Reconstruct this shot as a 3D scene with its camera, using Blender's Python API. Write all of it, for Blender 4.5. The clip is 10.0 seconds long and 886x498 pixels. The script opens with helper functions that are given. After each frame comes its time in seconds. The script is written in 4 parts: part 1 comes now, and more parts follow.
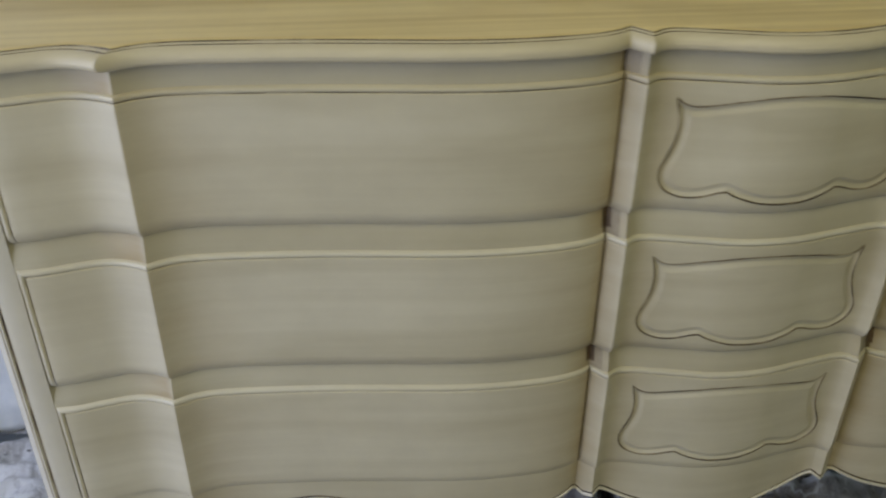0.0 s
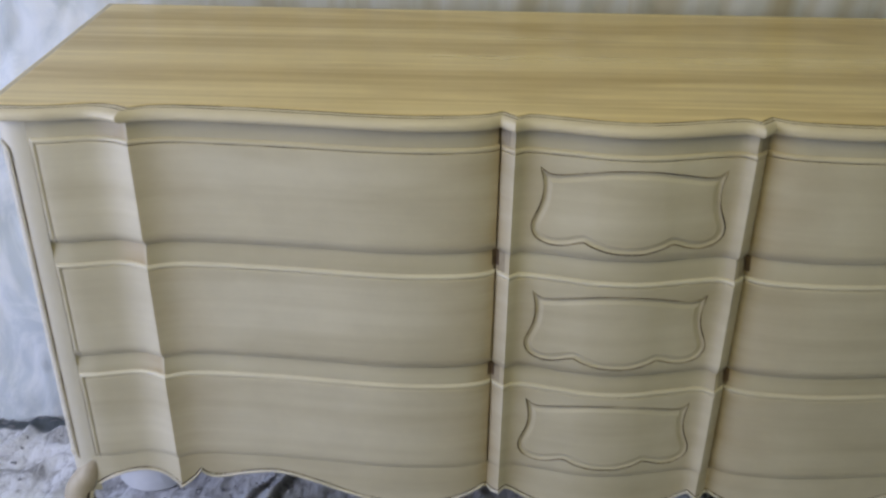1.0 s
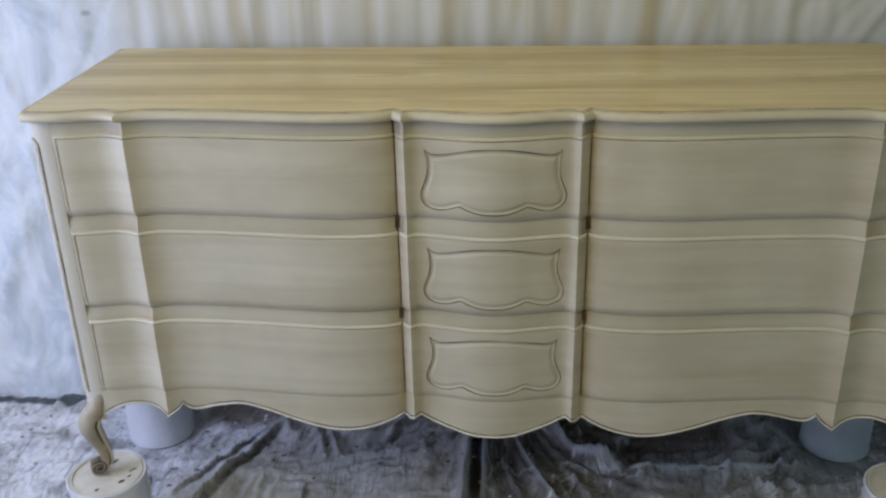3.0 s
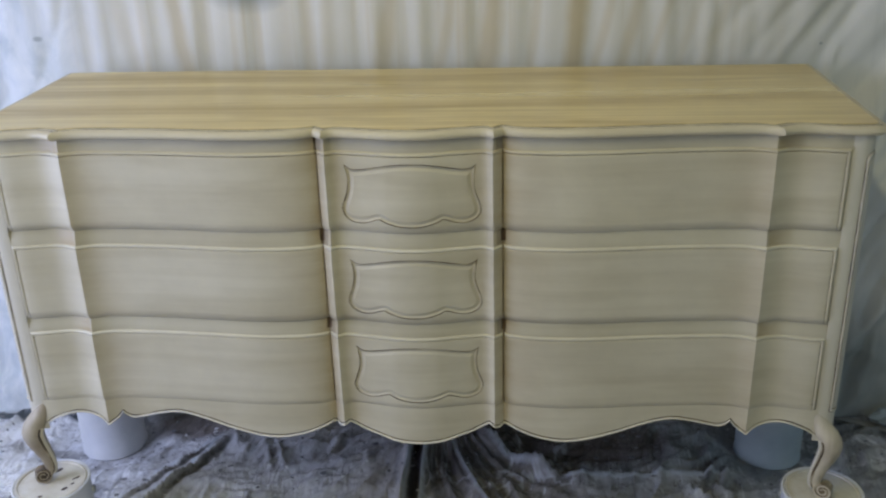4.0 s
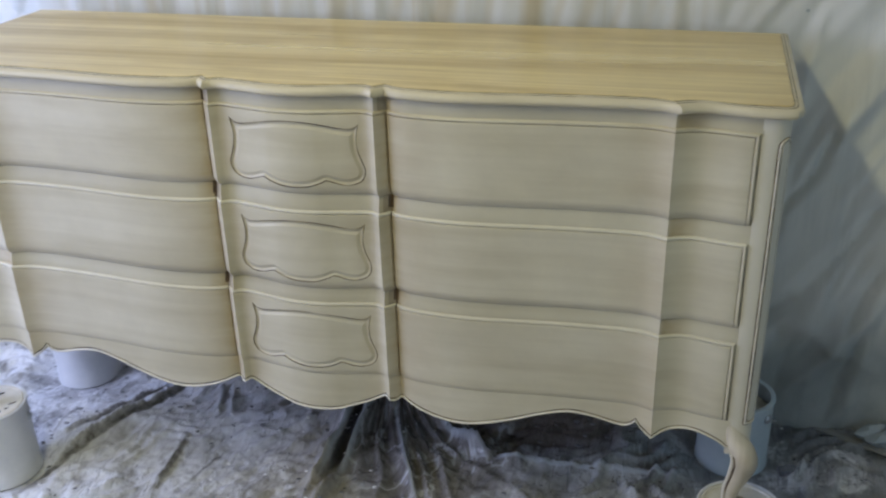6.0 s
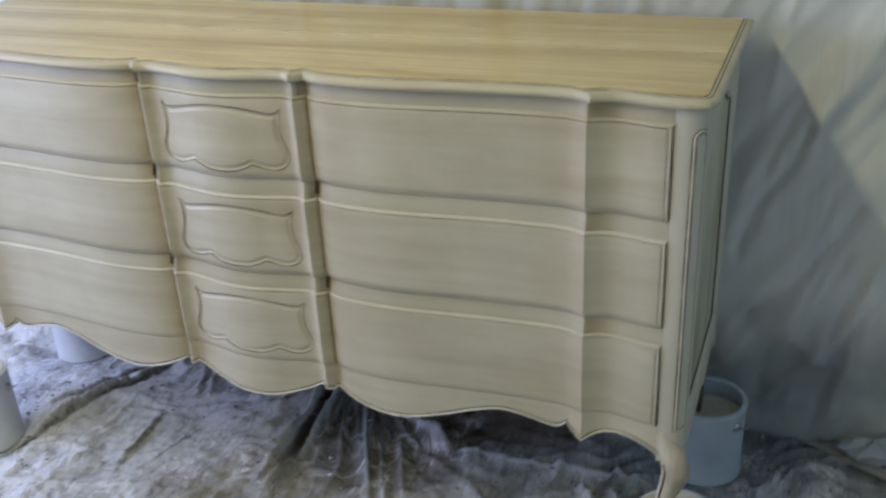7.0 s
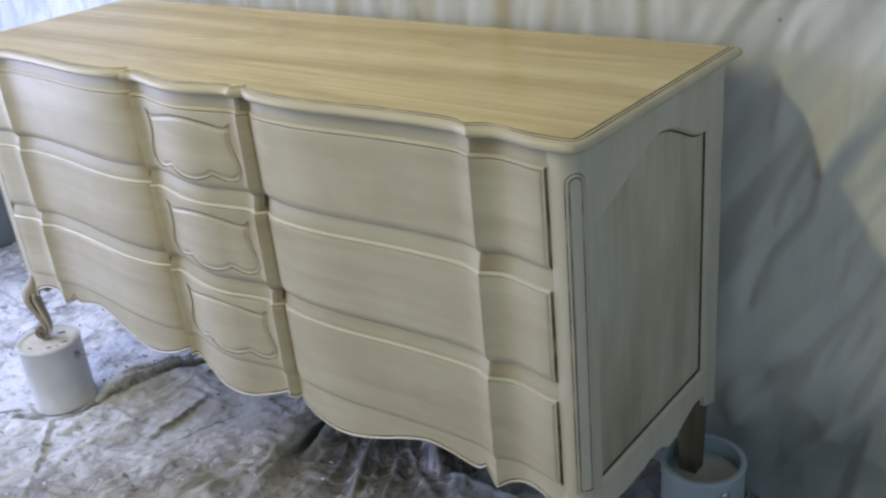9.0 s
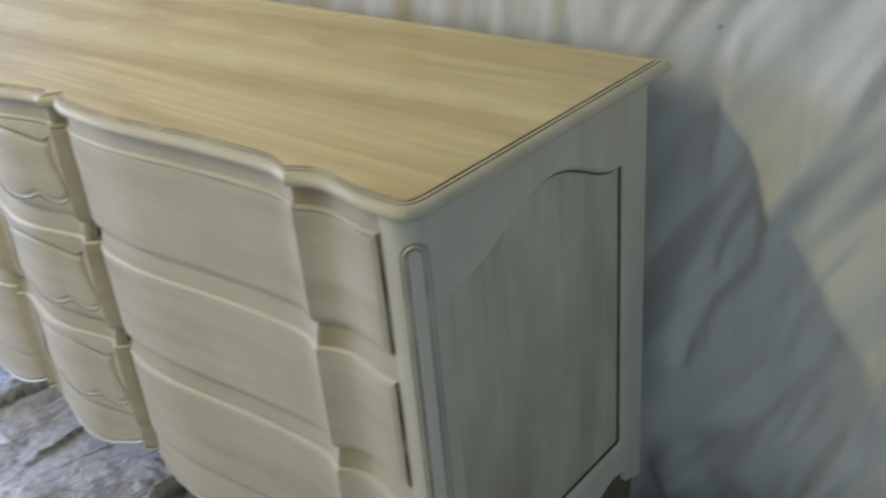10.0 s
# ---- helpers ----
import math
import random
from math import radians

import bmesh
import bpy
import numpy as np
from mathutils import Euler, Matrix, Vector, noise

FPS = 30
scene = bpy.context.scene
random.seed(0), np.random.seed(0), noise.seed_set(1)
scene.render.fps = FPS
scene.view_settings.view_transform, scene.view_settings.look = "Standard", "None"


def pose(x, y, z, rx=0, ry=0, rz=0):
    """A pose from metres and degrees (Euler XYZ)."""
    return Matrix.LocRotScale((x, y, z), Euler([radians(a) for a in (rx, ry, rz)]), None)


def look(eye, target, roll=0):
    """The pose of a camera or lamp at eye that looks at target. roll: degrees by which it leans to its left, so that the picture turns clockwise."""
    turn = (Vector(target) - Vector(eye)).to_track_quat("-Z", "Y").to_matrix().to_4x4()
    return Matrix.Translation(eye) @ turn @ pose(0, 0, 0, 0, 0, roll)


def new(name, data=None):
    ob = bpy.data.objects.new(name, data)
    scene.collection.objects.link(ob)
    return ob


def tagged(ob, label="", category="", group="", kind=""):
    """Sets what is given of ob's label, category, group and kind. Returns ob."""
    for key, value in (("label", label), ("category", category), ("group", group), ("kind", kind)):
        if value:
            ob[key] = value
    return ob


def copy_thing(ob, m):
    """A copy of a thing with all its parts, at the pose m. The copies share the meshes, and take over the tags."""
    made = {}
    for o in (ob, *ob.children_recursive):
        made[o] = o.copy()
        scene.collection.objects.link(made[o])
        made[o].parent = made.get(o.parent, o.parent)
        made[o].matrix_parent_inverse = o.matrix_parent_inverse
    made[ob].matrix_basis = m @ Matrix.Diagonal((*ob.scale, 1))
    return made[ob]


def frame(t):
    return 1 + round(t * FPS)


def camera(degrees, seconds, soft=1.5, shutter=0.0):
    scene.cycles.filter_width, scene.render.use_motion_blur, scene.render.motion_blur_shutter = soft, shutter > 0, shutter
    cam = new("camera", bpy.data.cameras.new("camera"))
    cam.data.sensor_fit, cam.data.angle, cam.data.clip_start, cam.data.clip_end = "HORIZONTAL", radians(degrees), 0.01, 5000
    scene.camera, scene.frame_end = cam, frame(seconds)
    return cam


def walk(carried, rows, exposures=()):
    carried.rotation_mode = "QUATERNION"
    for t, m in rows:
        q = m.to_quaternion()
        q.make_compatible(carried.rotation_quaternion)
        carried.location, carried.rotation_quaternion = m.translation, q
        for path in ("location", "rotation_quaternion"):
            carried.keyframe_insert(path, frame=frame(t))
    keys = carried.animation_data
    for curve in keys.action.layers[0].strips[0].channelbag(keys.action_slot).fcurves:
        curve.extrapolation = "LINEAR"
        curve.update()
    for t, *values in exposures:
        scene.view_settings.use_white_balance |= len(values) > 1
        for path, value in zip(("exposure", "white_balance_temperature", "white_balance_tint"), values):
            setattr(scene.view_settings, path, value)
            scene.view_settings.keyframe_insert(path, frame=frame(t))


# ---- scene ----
cam = camera(49.2, 10.0, soft=2.2, shutter=0.7)
PATH = [
    (0, (-0.453, -0.862, 1.344), (-0.273, 0.785, 0.223), 0.5),
    (0.2, (-0.383, -0.893, 1.358), (-0.282, 0.768, 0.248), -0.8),
    (0.5, (-0.33, -0.989, 1.413), (-0.276, 0.712, 0.362), 1.5),
    (0.7, (-0.252, -1.087, 1.438), (-0.261, 0.646, 0.439), 1.3),
    (1, (-0.221, -1.18, 1.458), (-0.266, 0.565, 0.481), 0.7),
    (1.5, (-0.237, -1.35, 1.448), (-0.187, 0.424, 0.526), 1.0),
    (2, (-0.221, -1.455, 1.489), (-0.073, 0.336, 0.611), 2.0),
    (2.2, (-0.2, -1.486, 1.485), (-0.066, 0.32, 0.636), 1.6),
    (3.3, (0.12, -1.688, 1.491), (-0.074, 0.124, 0.668), -1.8),
    (3.5, (0.153, -1.706, 1.497), (-0.024, 0.117, 0.693), -1.5),
    (4, (0.198, -1.72, 1.487), (0.051, 0.115, 0.705), -1.7),
    (4.5, (0.248, -1.68, 1.477), (0.104, 0.154, 0.692), -2.9),
    (5, (0.357, -1.53, 1.453), (0.201, 0.263, 0.582), -3.6),
    (5.2, (0.388, -1.491, 1.458), (0.208, 0.282, 0.552), -3.0),
    (6.3, (0.815, -1.545, 1.468), (0.237, 0.169, 0.6155), -2.5),
    (6.5, (0.864, -1.532, 1.476), (0.255, 0.157, 0.6), -3.4),
    (7, (1.004, -1.395, 1.438), (0.312, 0.26, 0.555), -3.1),
    (7.5, (1.104, -1.237, 1.461), (0.317, 0.373, 0.573), -4.1),
    (8, (1.288, -1.17, 1.46), (0.335, 0.349, 0.574), -5.8),
    (8.5, (1.453, -1.123, 1.457), (0.36, 0.304, 0.58), -5.6),
    (9, (1.498, -1.038, 1.434), (0.317, 0.329, 0.574), -6.0),
    (9.5, (1.472, -0.804, 1.404), (0.285, 0.522, 0.491), -4.9),
    (10, (1.458, -0.623, 1.415), (0.275, 0.676, 0.459), -5.3),
]
EXPOSURES = [(0, -1.17, 6880, 7), (0.7, -0.96, 6660, 9), (1.2, -0.95, 6480, 12.5), (2.2, -0.93, 6320, 12.5), (3.5, -0.89, 6190, 12.5), (4.5, -0.72, 6120, 13), (6.5, -0.52, 5980, 14.5), (7.0, -0.55, 5970, 14.5), (7.5, -0.44, 5970, 14.5), (8.5, -0.45, 6010, 15.5), (10, -0.43, 6020, 15.5)]
walk(cam, [(t, look(eye, target, roll)) for t, eye, target, roll in PATH], EXPOSURES)

# ---- light ----
TUBE_WATTS, LEFT_WATTS, RIGHT_WATTS = 36.0, 54.0, 5.4
world = bpy.data.worlds.new("sky")
scene.world = world
world.use_nodes = True
sky = world.node_tree.nodes.new("ShaderNodeTexSky")
sky.sky_type, sky.sun_disc = "NISHITA", False
sky.sun_elevation, sky.sun_rotation = radians(40), radians(200)
world.node_tree.links.new(sky.outputs[0], world.node_tree.nodes["Background"].inputs[0])
world.node_tree.nodes["Background"].inputs[1].default_value = 0.1


def area_lamp(name, eye, target, size_x, size_y, watts, color):
    lamp = bpy.data.lights.new(name, "AREA")
    lamp.shape, lamp.size, lamp.size_y = "RECTANGLE", size_x, size_y
    lamp.energy, lamp.color = watts, color
    ob = new(name, lamp)
    ob.matrix_world = look(eye, target)
    return ob


# a long warm tube under the ceiling, and daylight through the left window
area_lamp("tube_lamp_light", (-0.20, -1.55, 2.52), (-0.20, -1.53, 0), 0.13, 1.8, TUBE_WATTS, (1.0, 0.92, 0.48))
area_lamp("window_daylight", (-1.92, -0.72, 1.15), (0, -0.45, 0.6), 1.3, 1.3, LEFT_WATTS, (0.67, 0.745, 1.06))
# cool fill added from the right for the end panel and the shaded cloth
area_lamp("right_fill_light", (2.72, -1.3, 1.3), (0.9, 0.2, 0.7), 1.1, 0.9, RIGHT_WATTS, (0.57, 0.87, 0.89))



# ---- materials ----
def material(name):
    m = bpy.data.materials.new(name)
    m.use_nodes = True
    return m, m.node_tree, m.node_tree.nodes["Principled BSDF"]


def add(tree, kind, **values):
    n = tree.nodes.new(kind)
    for key, value in values.items():
        n.inputs[key.replace("_", " ")].default_value = value
    return n


def coords(tree, scale, source="Object"):
    c = tree.nodes.new("ShaderNodeTexCoord")
    m = add(tree, "ShaderNodeMapping")
    m.inputs["Scale"].default_value = scale
    tree.links.new(c.outputs[source], m.inputs["Vector"])
    return m.outputs["Vector"]


def noise_tex(tree, scale3, detail=4.0, rough=0.55, distort=0.0):
    n = add(tree, "ShaderNodeTexNoise", Scale=1.0, Detail=detail, Roughness=rough, Distortion=distort)
    tree.links.new(coords(tree, scale3), n.inputs["Vector"])
    return n.outputs["Fac"]


def ramp(tree, fac, stops):
    r = tree.nodes.new("ShaderNodeValToRGB")
    els = r.color_ramp.elements
    while len(els) < len(stops):
        els.new(0.5)
    for el, (at, col) in zip(els, stops):
        el.position, el.color = at, (*col, 1) if len(col) == 3 else col
    tree.links.new(fac, r.inputs["Fac"])
    return r.outputs["Color"]


def mix(tree, fac, a, b, kind="MIX"):
    n = tree.nodes.new("ShaderNodeMix")
    n.data_type, n.blend_type = "RGBA", kind
    for value, socket in ((fac, n.inputs[0]), (a, n.inputs[6]), (b, n.inputs[7])):
        if isinstance(value, bpy.types.NodeSocket):
            tree.links.new(value, socket)
        elif isinstance(value, (int, float)):
            socket.default_value = value
        else:
            socket.default_value = (*value, 1)
    return n.outputs[2]


def bump(tree, bsdf, fac, strength, distance):
    b = add(tree, "ShaderNodeBump", Strength=strength, Distance=distance)
    tree.links.new(fac, b.inputs["Height"])
    tree.links.new(b.outputs[0], bsdf.inputs["Normal"])


def grey(v):
    return (v, v, v)


def streaked_paint(name, light, dark, along, over, amount=0.55, rough=0.45, fine=90.0, run=1.2, kept=(), smudge=0.0):
    """Cream paint under a wiped brown glaze, with streaks along one axis."""
    m, tree, bsdf = material(name)
    across, broad = [2.0, 2.0, 2.0], [3.0, 3.0, 3.0]
    across[along] = broad[along] = run
    across[over], broad[over] = fine, fine / 6
    streaks = ramp(tree, noise_tex(tree, across, 3.0, 0.6), [(0.38, grey(0.0)), (0.75, grey(amount * 0.55))])
    clouds = ramp(tree, noise_tex(tree, broad, 4.0, 0.6), [(0.42, grey(0.0)), (0.75, grey(amount))])
    col = mix(tree, streaks, light, dark)
    col = mix(tree, clouds, col, dark)
    if kept:
        # more glaze was left in upright bands, given by distance from the middle
        place = tree.nodes.new("ShaderNodeSeparateXYZ")
        tree.links.new(coords(tree, (1, 1, 1)), place.inputs[0])
        away = tree.nodes.new("ShaderNodeMath")
        away.operation = "ABSOLUTE"
        tree.links.new(place.outputs[0], away.inputs[0])
        bands = ramp(tree, away.outputs[0], [(at, grey(v)) for at, v in kept])
        rag = ramp(tree, noise_tex(tree, (6, 6, 26), 4.0, 0.6), [(0.3, grey(0.25)), (0.65, grey(1.0))])
        col = mix(tree, mix(tree, 1.0, bands, rag, "MULTIPLY"), col, (0.40, 0.295, 0.15))
    if smudge:
        # soft uneven wipes of the rag
        wipe = [3.0, 3.0, 3.0]
        wipe[along], wipe[over] = 2.4, 12.0
        wipes = ramp(tree, noise_tex(tree, wipe, 3.0, 0.5, 0.7), [(0.50, grey(0.0)), (0.70, grey(smudge))])
        col = mix(tree, wipes, col, dark)
    speck = ramp(tree, noise_tex(tree, (9, 9, 9), 5.0, 0.7), [(0.3, grey(0.93)), (0.7, grey(1.03))])
    col = mix(tree, 1.0, col, speck, "MULTIPLY")
    tree.links.new(col, bsdf.inputs["Base Color"])
    gloss = ramp(tree, noise_tex(tree, broad, 2.0), [(0.3, grey(rough - 0.05)), (0.7, grey(rough + 0.08))])
    tree.links.new(gloss, bsdf.inputs["Roughness"])
    bump(tree, bsdf, noise_tex(tree, across, 3.0, 0.6), 0.06, 0.001)
    return m


CREAM = (0.680, 0.627, 0.478)
GLAZE = (0.37, 0.312, 0.175)
paint_front = streaked_paint("cream_paint_front", CREAM, GLAZE, 0, 2, 0.45, fine=36.0, kept=((0.09, 0.0), (0.135, 0.35), (0.150, 0.2), (0.157, 0.0), (0.161, 0.35), (0.178, 0.75), (0.200, 0.35), (0.28, 0.0), (0.56, 0.0), (0.64, 0.3), (0.670, 0.38), (0.674, 0.0)), smudge=0.22)
paint_rail = streaked_paint("glazed_rail_paint", (0.60, 0.555, 0.42), GLAZE, 0, 2, 0.55, fine=36.0, kept=((0.140, 0.0), (0.168, 0.5), (0.180, 1.0), (0.215, 0.0), (0.640, 0.0), (0.672, 0.15), (0.678, 1.0), (0.730, 0.0)))
paint_side = streaked_paint("cream_paint_side", (0.66, 0.645, 0.49), (0.25, 0.205, 0.115), 2, 1, 0.8, fine=22.0, run=1.8)
paint_trim = streaked_paint("cream_paint_trim", (0.70, 0.66, 0.545), GLAZE, 2, 1, 0.22)
paint_bead = streaked_paint("rubbed_bead_highlight", (0.715, 0.67, 0.53), GLAZE, 0, 2, 0.4)
paint_leg = streaked_paint("cream_paint_leg", (0.66, 0.595, 0.455), (0.20, 0.145, 0.085), 2, 0, 0.75, fine=40.0, run=6.0)
paint_rim = streaked_paint("cream_paint_rim", (0.70, 0.625, 0.445), GLAZE, 0, 1, 0.25, 0.46)
paint_top = streaked_paint("tan_glazed_top", (0.90, 0.745, 0.378), (0.53, 0.385, 0.14), 0, 1, 0.95, 0.30, 66.0, 0.4, smudge=0.6)


def plain(name, a, b, scale, rough, relief=0.1, distance=0.002, metal=0.0):
    m, tree, bsdf = material(name)
    fac = noise_tex(tree, (scale, scale, scale), 5.0, 0.65)
    tree.links.new(ramp(tree, fac, [(0.3, a), (0.7, b)]), bsdf.inputs["Base Color"])
    bsdf.inputs["Roughness"].default_value, bsdf.inputs["Metallic"].default_value = rough, metal
    bump(tree, bsdf, noise_tex(tree, (scale * 5, scale * 5, scale * 5), 4.0), relief, distance)
    return m




def glaze_material():
    m, tree, bsdf = material("brown_glaze")
    fac = noise_tex(tree, (16, 16, 16), 3.0, 0.6)
    tree.links.new(ramp(tree, fac, [(0.36, (0.05, 0.034, 0.02)), (0.52, (0.17, 0.125, 0.072)), (0.64, (0.42, 0.36, 0.25))]), bsdf.inputs["Base Color"])
    bsdf.inputs["Roughness"].default_value = 0.5
    return m


glaze_line = glaze_material()
glaze_seam = plain("dark_glaze_in_seams", (0.035, 0.024, 0.014), (0.17, 0.125, 0.075), 22.0, 0.5)
lip_line = plain("faint_glaze_line", (0.24, 0.19, 0.12), (0.58, 0.53, 0.39), 14.0, 0.45)
glaze_wash = plain("thin_brown_glaze", (0.25, 0.20, 0.125), (0.42, 0.36, 0.26), 30.0, 0.45)
glaze_dark = plain("thick_brown_glaze", (0.055, 0.035, 0.018), (0.15, 0.10, 0.055), 30.0, 0.4)
raw_wood = streaked_paint("bare_brown_wood", (0.25, 0.205, 0.13), (0.11, 0.088, 0.052), 2, 0, 0.8, 0.6)
can_paint = plain("white_can_paint", (0.66, 0.67, 0.68), (0.78, 0.78, 0.78), 12.0, 0.42, 0.1)
blue_lit_can_paint = plain("can_paint_in_blue_light", (0.48, 0.57, 0.62), (0.60, 0.68, 0.72), 12.0, 0.42, 0.1)
lid_paint = plain("cream_paint_splashed_lid", (0.58, 0.53, 0.42), (0.76, 0.73, 0.64), 22.0, 0.4, 0.3)
tin = plain("dull_tin", (0.42, 0.44, 0.47), (0.60, 0.62, 0.64), 25.0, 0.35, 0.1, 0.001, 0.8)
wall_paint = plain("blue_grey_wall", (0.17, 0.19, 0.22), (0.22, 0.24, 0.27), 3.0, 0.8)
# unseen right wall, its paleness set for the light it bounces back
pale_wall = plain("pale_grey_wall", (0.38, 0.42, 0.46), (0.44, 0.48, 0.52), 3.0, 0.8)
ceiling_paint = plain("white_ceiling", (0.72, 0.72, 0.70), (0.78, 0.78, 0.76), 3.0, 0.85)
concrete = plain("concrete", (0.20, 0.20, 0.20), (0.32, 0.32, 0.31), 4.0, 0.85, 0.3)
stick_wood = streaked_paint("pale_stick_wood", (0.33, 0.32, 0.29), (0.20, 0.19, 0.165), 0, 1, 0.5, 0.6)
dark_drip = plain("dark_glaze_drip", (0.04, 0.028, 0.02), (0.14, 0.10, 0.065), 60.0, 0.35)
dark_metal = plain("dark_debris", (0.03, 0.03, 0.035), (0.10, 0.10, 0.11), 40.0, 0.6)


# tan runs down the cloth: place, half width, lean, strength
STAINS = ((-0.737, 0.022, -0.2, 0.40), (-0.603, 0.026, -0.1, 0.75), (-0.345, 0.018, 0.0, 0.25), (-0.243, 0.020, 0.05, 0.30), (-0.103, 0.028, 0.15, 0.60), (0.036, 0.020, 0.2, 0.50), (0.141, 0.032, 0.15, 0.80), (0.245, 0.014, 0.1, 0.45), (0.342, 0.028, 0.1, 1.0), (0.406, 0.014, 0.2, 0.45), (0.470, 0.020, 0.25, 0.55), (0.540, 0.014, 0.3, 0.45), (0.605, 0.014, 0.3, 0.35), (0.668, 0.020, 0.3, 0.50), (0.805, 0.020, 0.35, 0.25))


def upright_stain(tree, x, half, lean, amount):
    """A soft-edged, slightly wavering run of stain down the cloth."""
    dot = tree.nodes.new("ShaderNodeVectorMath")
    dot.operation = "DOT_PRODUCT"
    tree.links.new(coords(tree, (1, 1, 1)), dot.inputs[0])
    dot.inputs[1].default_value = (1, 0, -lean)
    waver = tree.nodes.new("ShaderNodeMath")
    waver.operation = "MULTIPLY_ADD"
    tree.links.new(noise_tex(tree, (9, 9, 5), 3.0), waver.inputs[0])
    waver.inputs[1].default_value = half * 1.6
    tree.links.new(dot.outputs["Value"], waver.inputs[2])
    less = tree.nodes.new("ShaderNodeMath")
    less.operation = "SUBTRACT"
    tree.links.new(waver.outputs[0], less.inputs[0])
    less.inputs[1].default_value = x - lean * 1.08 + half * 0.8
    away = tree.nodes.new("ShaderNodeMath")
    away.operation = "ABSOLUTE"
    tree.links.new(less.outputs[0], away.inputs[0])
    return ramp(tree, away.outputs[0], [(half * 0.3, grey(amount)), (half * 1.15, grey(0.0))])


def cloth_material():
    m, tree, bsdf = material("stained_canvas")
    stripes = ramp(tree, noise_tex(tree, (26, 1, 0.6), 5.0, 0.58, 0.35), [(0.50, grey(0.0)), (0.66, grey(0.45))])
    for x, half, lean, amount in STAINS:
        stripes = mix(tree, 1.0, stripes, upright_stain(tree, x, half, lean, amount), "LIGHTEN")
    # the stained stretch of the cloth ends towards both sides
    place = tree.nodes.new("ShaderNodeSeparateXYZ")
    tree.links.new(coords(tree, (1, 1, 1)), place.inputs[0])
    reach = tree.nodes.new("ShaderNodeMapRange")
    reach.inputs["From Min"].default_value, reach.inputs["From Max"].default_value = 0.95, 0.45
    tree.links.new(place.outputs[0], reach.inputs["Value"])
    start = tree.nodes.new("ShaderNodeMapRange")
    start.inputs["From Min"].default_value, start.inputs["From Max"].default_value = -1.05, -0.6
    tree.links.new(place.outputs[0], start.inputs["Value"])
    both = tree.nodes.new("ShaderNodeMath")
    both.operation = "MULTIPLY"
    tree.links.new(reach.outputs[0], both.inputs[0])
    tree.links.new(start.outputs[0], both.inputs[1])
    stripes = mix(tree, both.outputs[0], (0, 0, 0), stripes)
    soft = noise_tex(tree, (3.2, 3.2, 2.2), 5.0, 0.6)
    base = ramp(tree, soft, [(0.35, (0.72, 0.712, 0.655)), (0.65, (0.80, 0.79, 0.735))])
    pale = tree.nodes.new("ShaderNodeMapRange")
    pale.inputs["From Min"].default_value, pale.inputs["From Max"].default_value = -0.75, -1.05
    tree.links.new(place.outputs[0], pale.inputs["Value"])
    milky = ramp(tree, noise_tex(tree, (8, 8, 5), 6.0, 0.65, 0.8), [(0.40, (0.60, 0.655, 0.69)), (0.50, (0.74, 0.775, 0.80)), (0.62, (0.83, 0.85, 0.86))])
    base = mix(tree, pale.outputs[0], base, milky)
    col = mix(tree, stripes, base, (0.58, 0.51, 0.345))
    # soft grey diagonal streaks down the slack cloth past the ends
    lean = tree.nodes.new("ShaderNodeMapping")
    lean.inputs["Rotation"].default_value, lean.inputs["Scale"].default_value = (0, radians(32), 0), (16, 2, 1.6)
    tree.links.new(coords(tree, (1, 1, 1)), lean.inputs["Vector"])
    streak_noise = add(tree, "ShaderNodeTexNoise", Scale=1.0, Detail=6.0, Roughness=0.6)
    tree.links.new(lean.outputs[0], streak_noise.inputs["Vector"])
    drawn_streaks = ramp(tree, streak_noise.outputs["Fac"], [(0.48, grey(0.0)), (0.68, grey(0.26))])
    ends = tree.nodes.new("ShaderNodeMapRange")
    ends.inputs["From Min"].default_value, ends.inputs["From Max"].default_value = 0.75, 1.0
    tree.links.new(place.outputs[0], ends.inputs["Value"])
    drawn_streaks = mix(tree, ends.outputs[0], (0, 0, 0), drawn_streaks)
    col = mix(tree, drawn_streaks, col, (0.34, 0.365, 0.35))
    # overspray marks high up
    for x, z, wide, high, amount in ((-0.43, 1.175, 0.125, 0.067, 0.7), (-0.957, 1.064, 0.015, 0.009, 0.6), (0.903, 1.027, 0.006, 0.005, 0.6)):
        mark = tree.nodes.new("ShaderNodeMapping")
        mark.inputs["Location"].default_value, mark.inputs["Scale"].default_value = (-x / wide, 0, -z / high), (1 / wide, 0, 1 / high)
        tree.links.new(coords(tree, (1, 1, 1)), mark.inputs["Vector"])
        ball = tree.nodes.new("ShaderNodeTexGradient")
        ball.gradient_type = "SPHERICAL"
        tree.links.new(mark.outputs[0], ball.inputs[0])
        col = mix(tree, ramp(tree, ball.outputs["Fac"], [(0.05, grey(0.0)), (0.6, grey(amount))]), col, (0.26, 0.30, 0.30))
    spots = ramp(tree, noise_tex(tree, (7, 7, 5), 6.0, 0.7), [(0.66, grey(0.0)), (0.80, grey(0.35))])
    col = mix(tree, spots, col, (0.26, 0.29, 0.29))
    # shade low down past the dresser's end, painted into the cloth as a patch
    low_shade = tree.nodes.new("ShaderNodeMapping")
    low_shade.inputs["Location"].default_value, low_shade.inputs["Scale"].default_value = (-1.08 / 0.5, 0, -0.05 / 0.36), (1 / 0.5, 0, 1 / 0.36)
    tree.links.new(coords(tree, (1, 1, 1)), low_shade.inputs["Vector"])
    round_shade = tree.nodes.new("ShaderNodeTexGradient")
    round_shade.gradient_type = "SPHERICAL"
    tree.links.new(low_shade.outputs[0], round_shade.inputs[0])
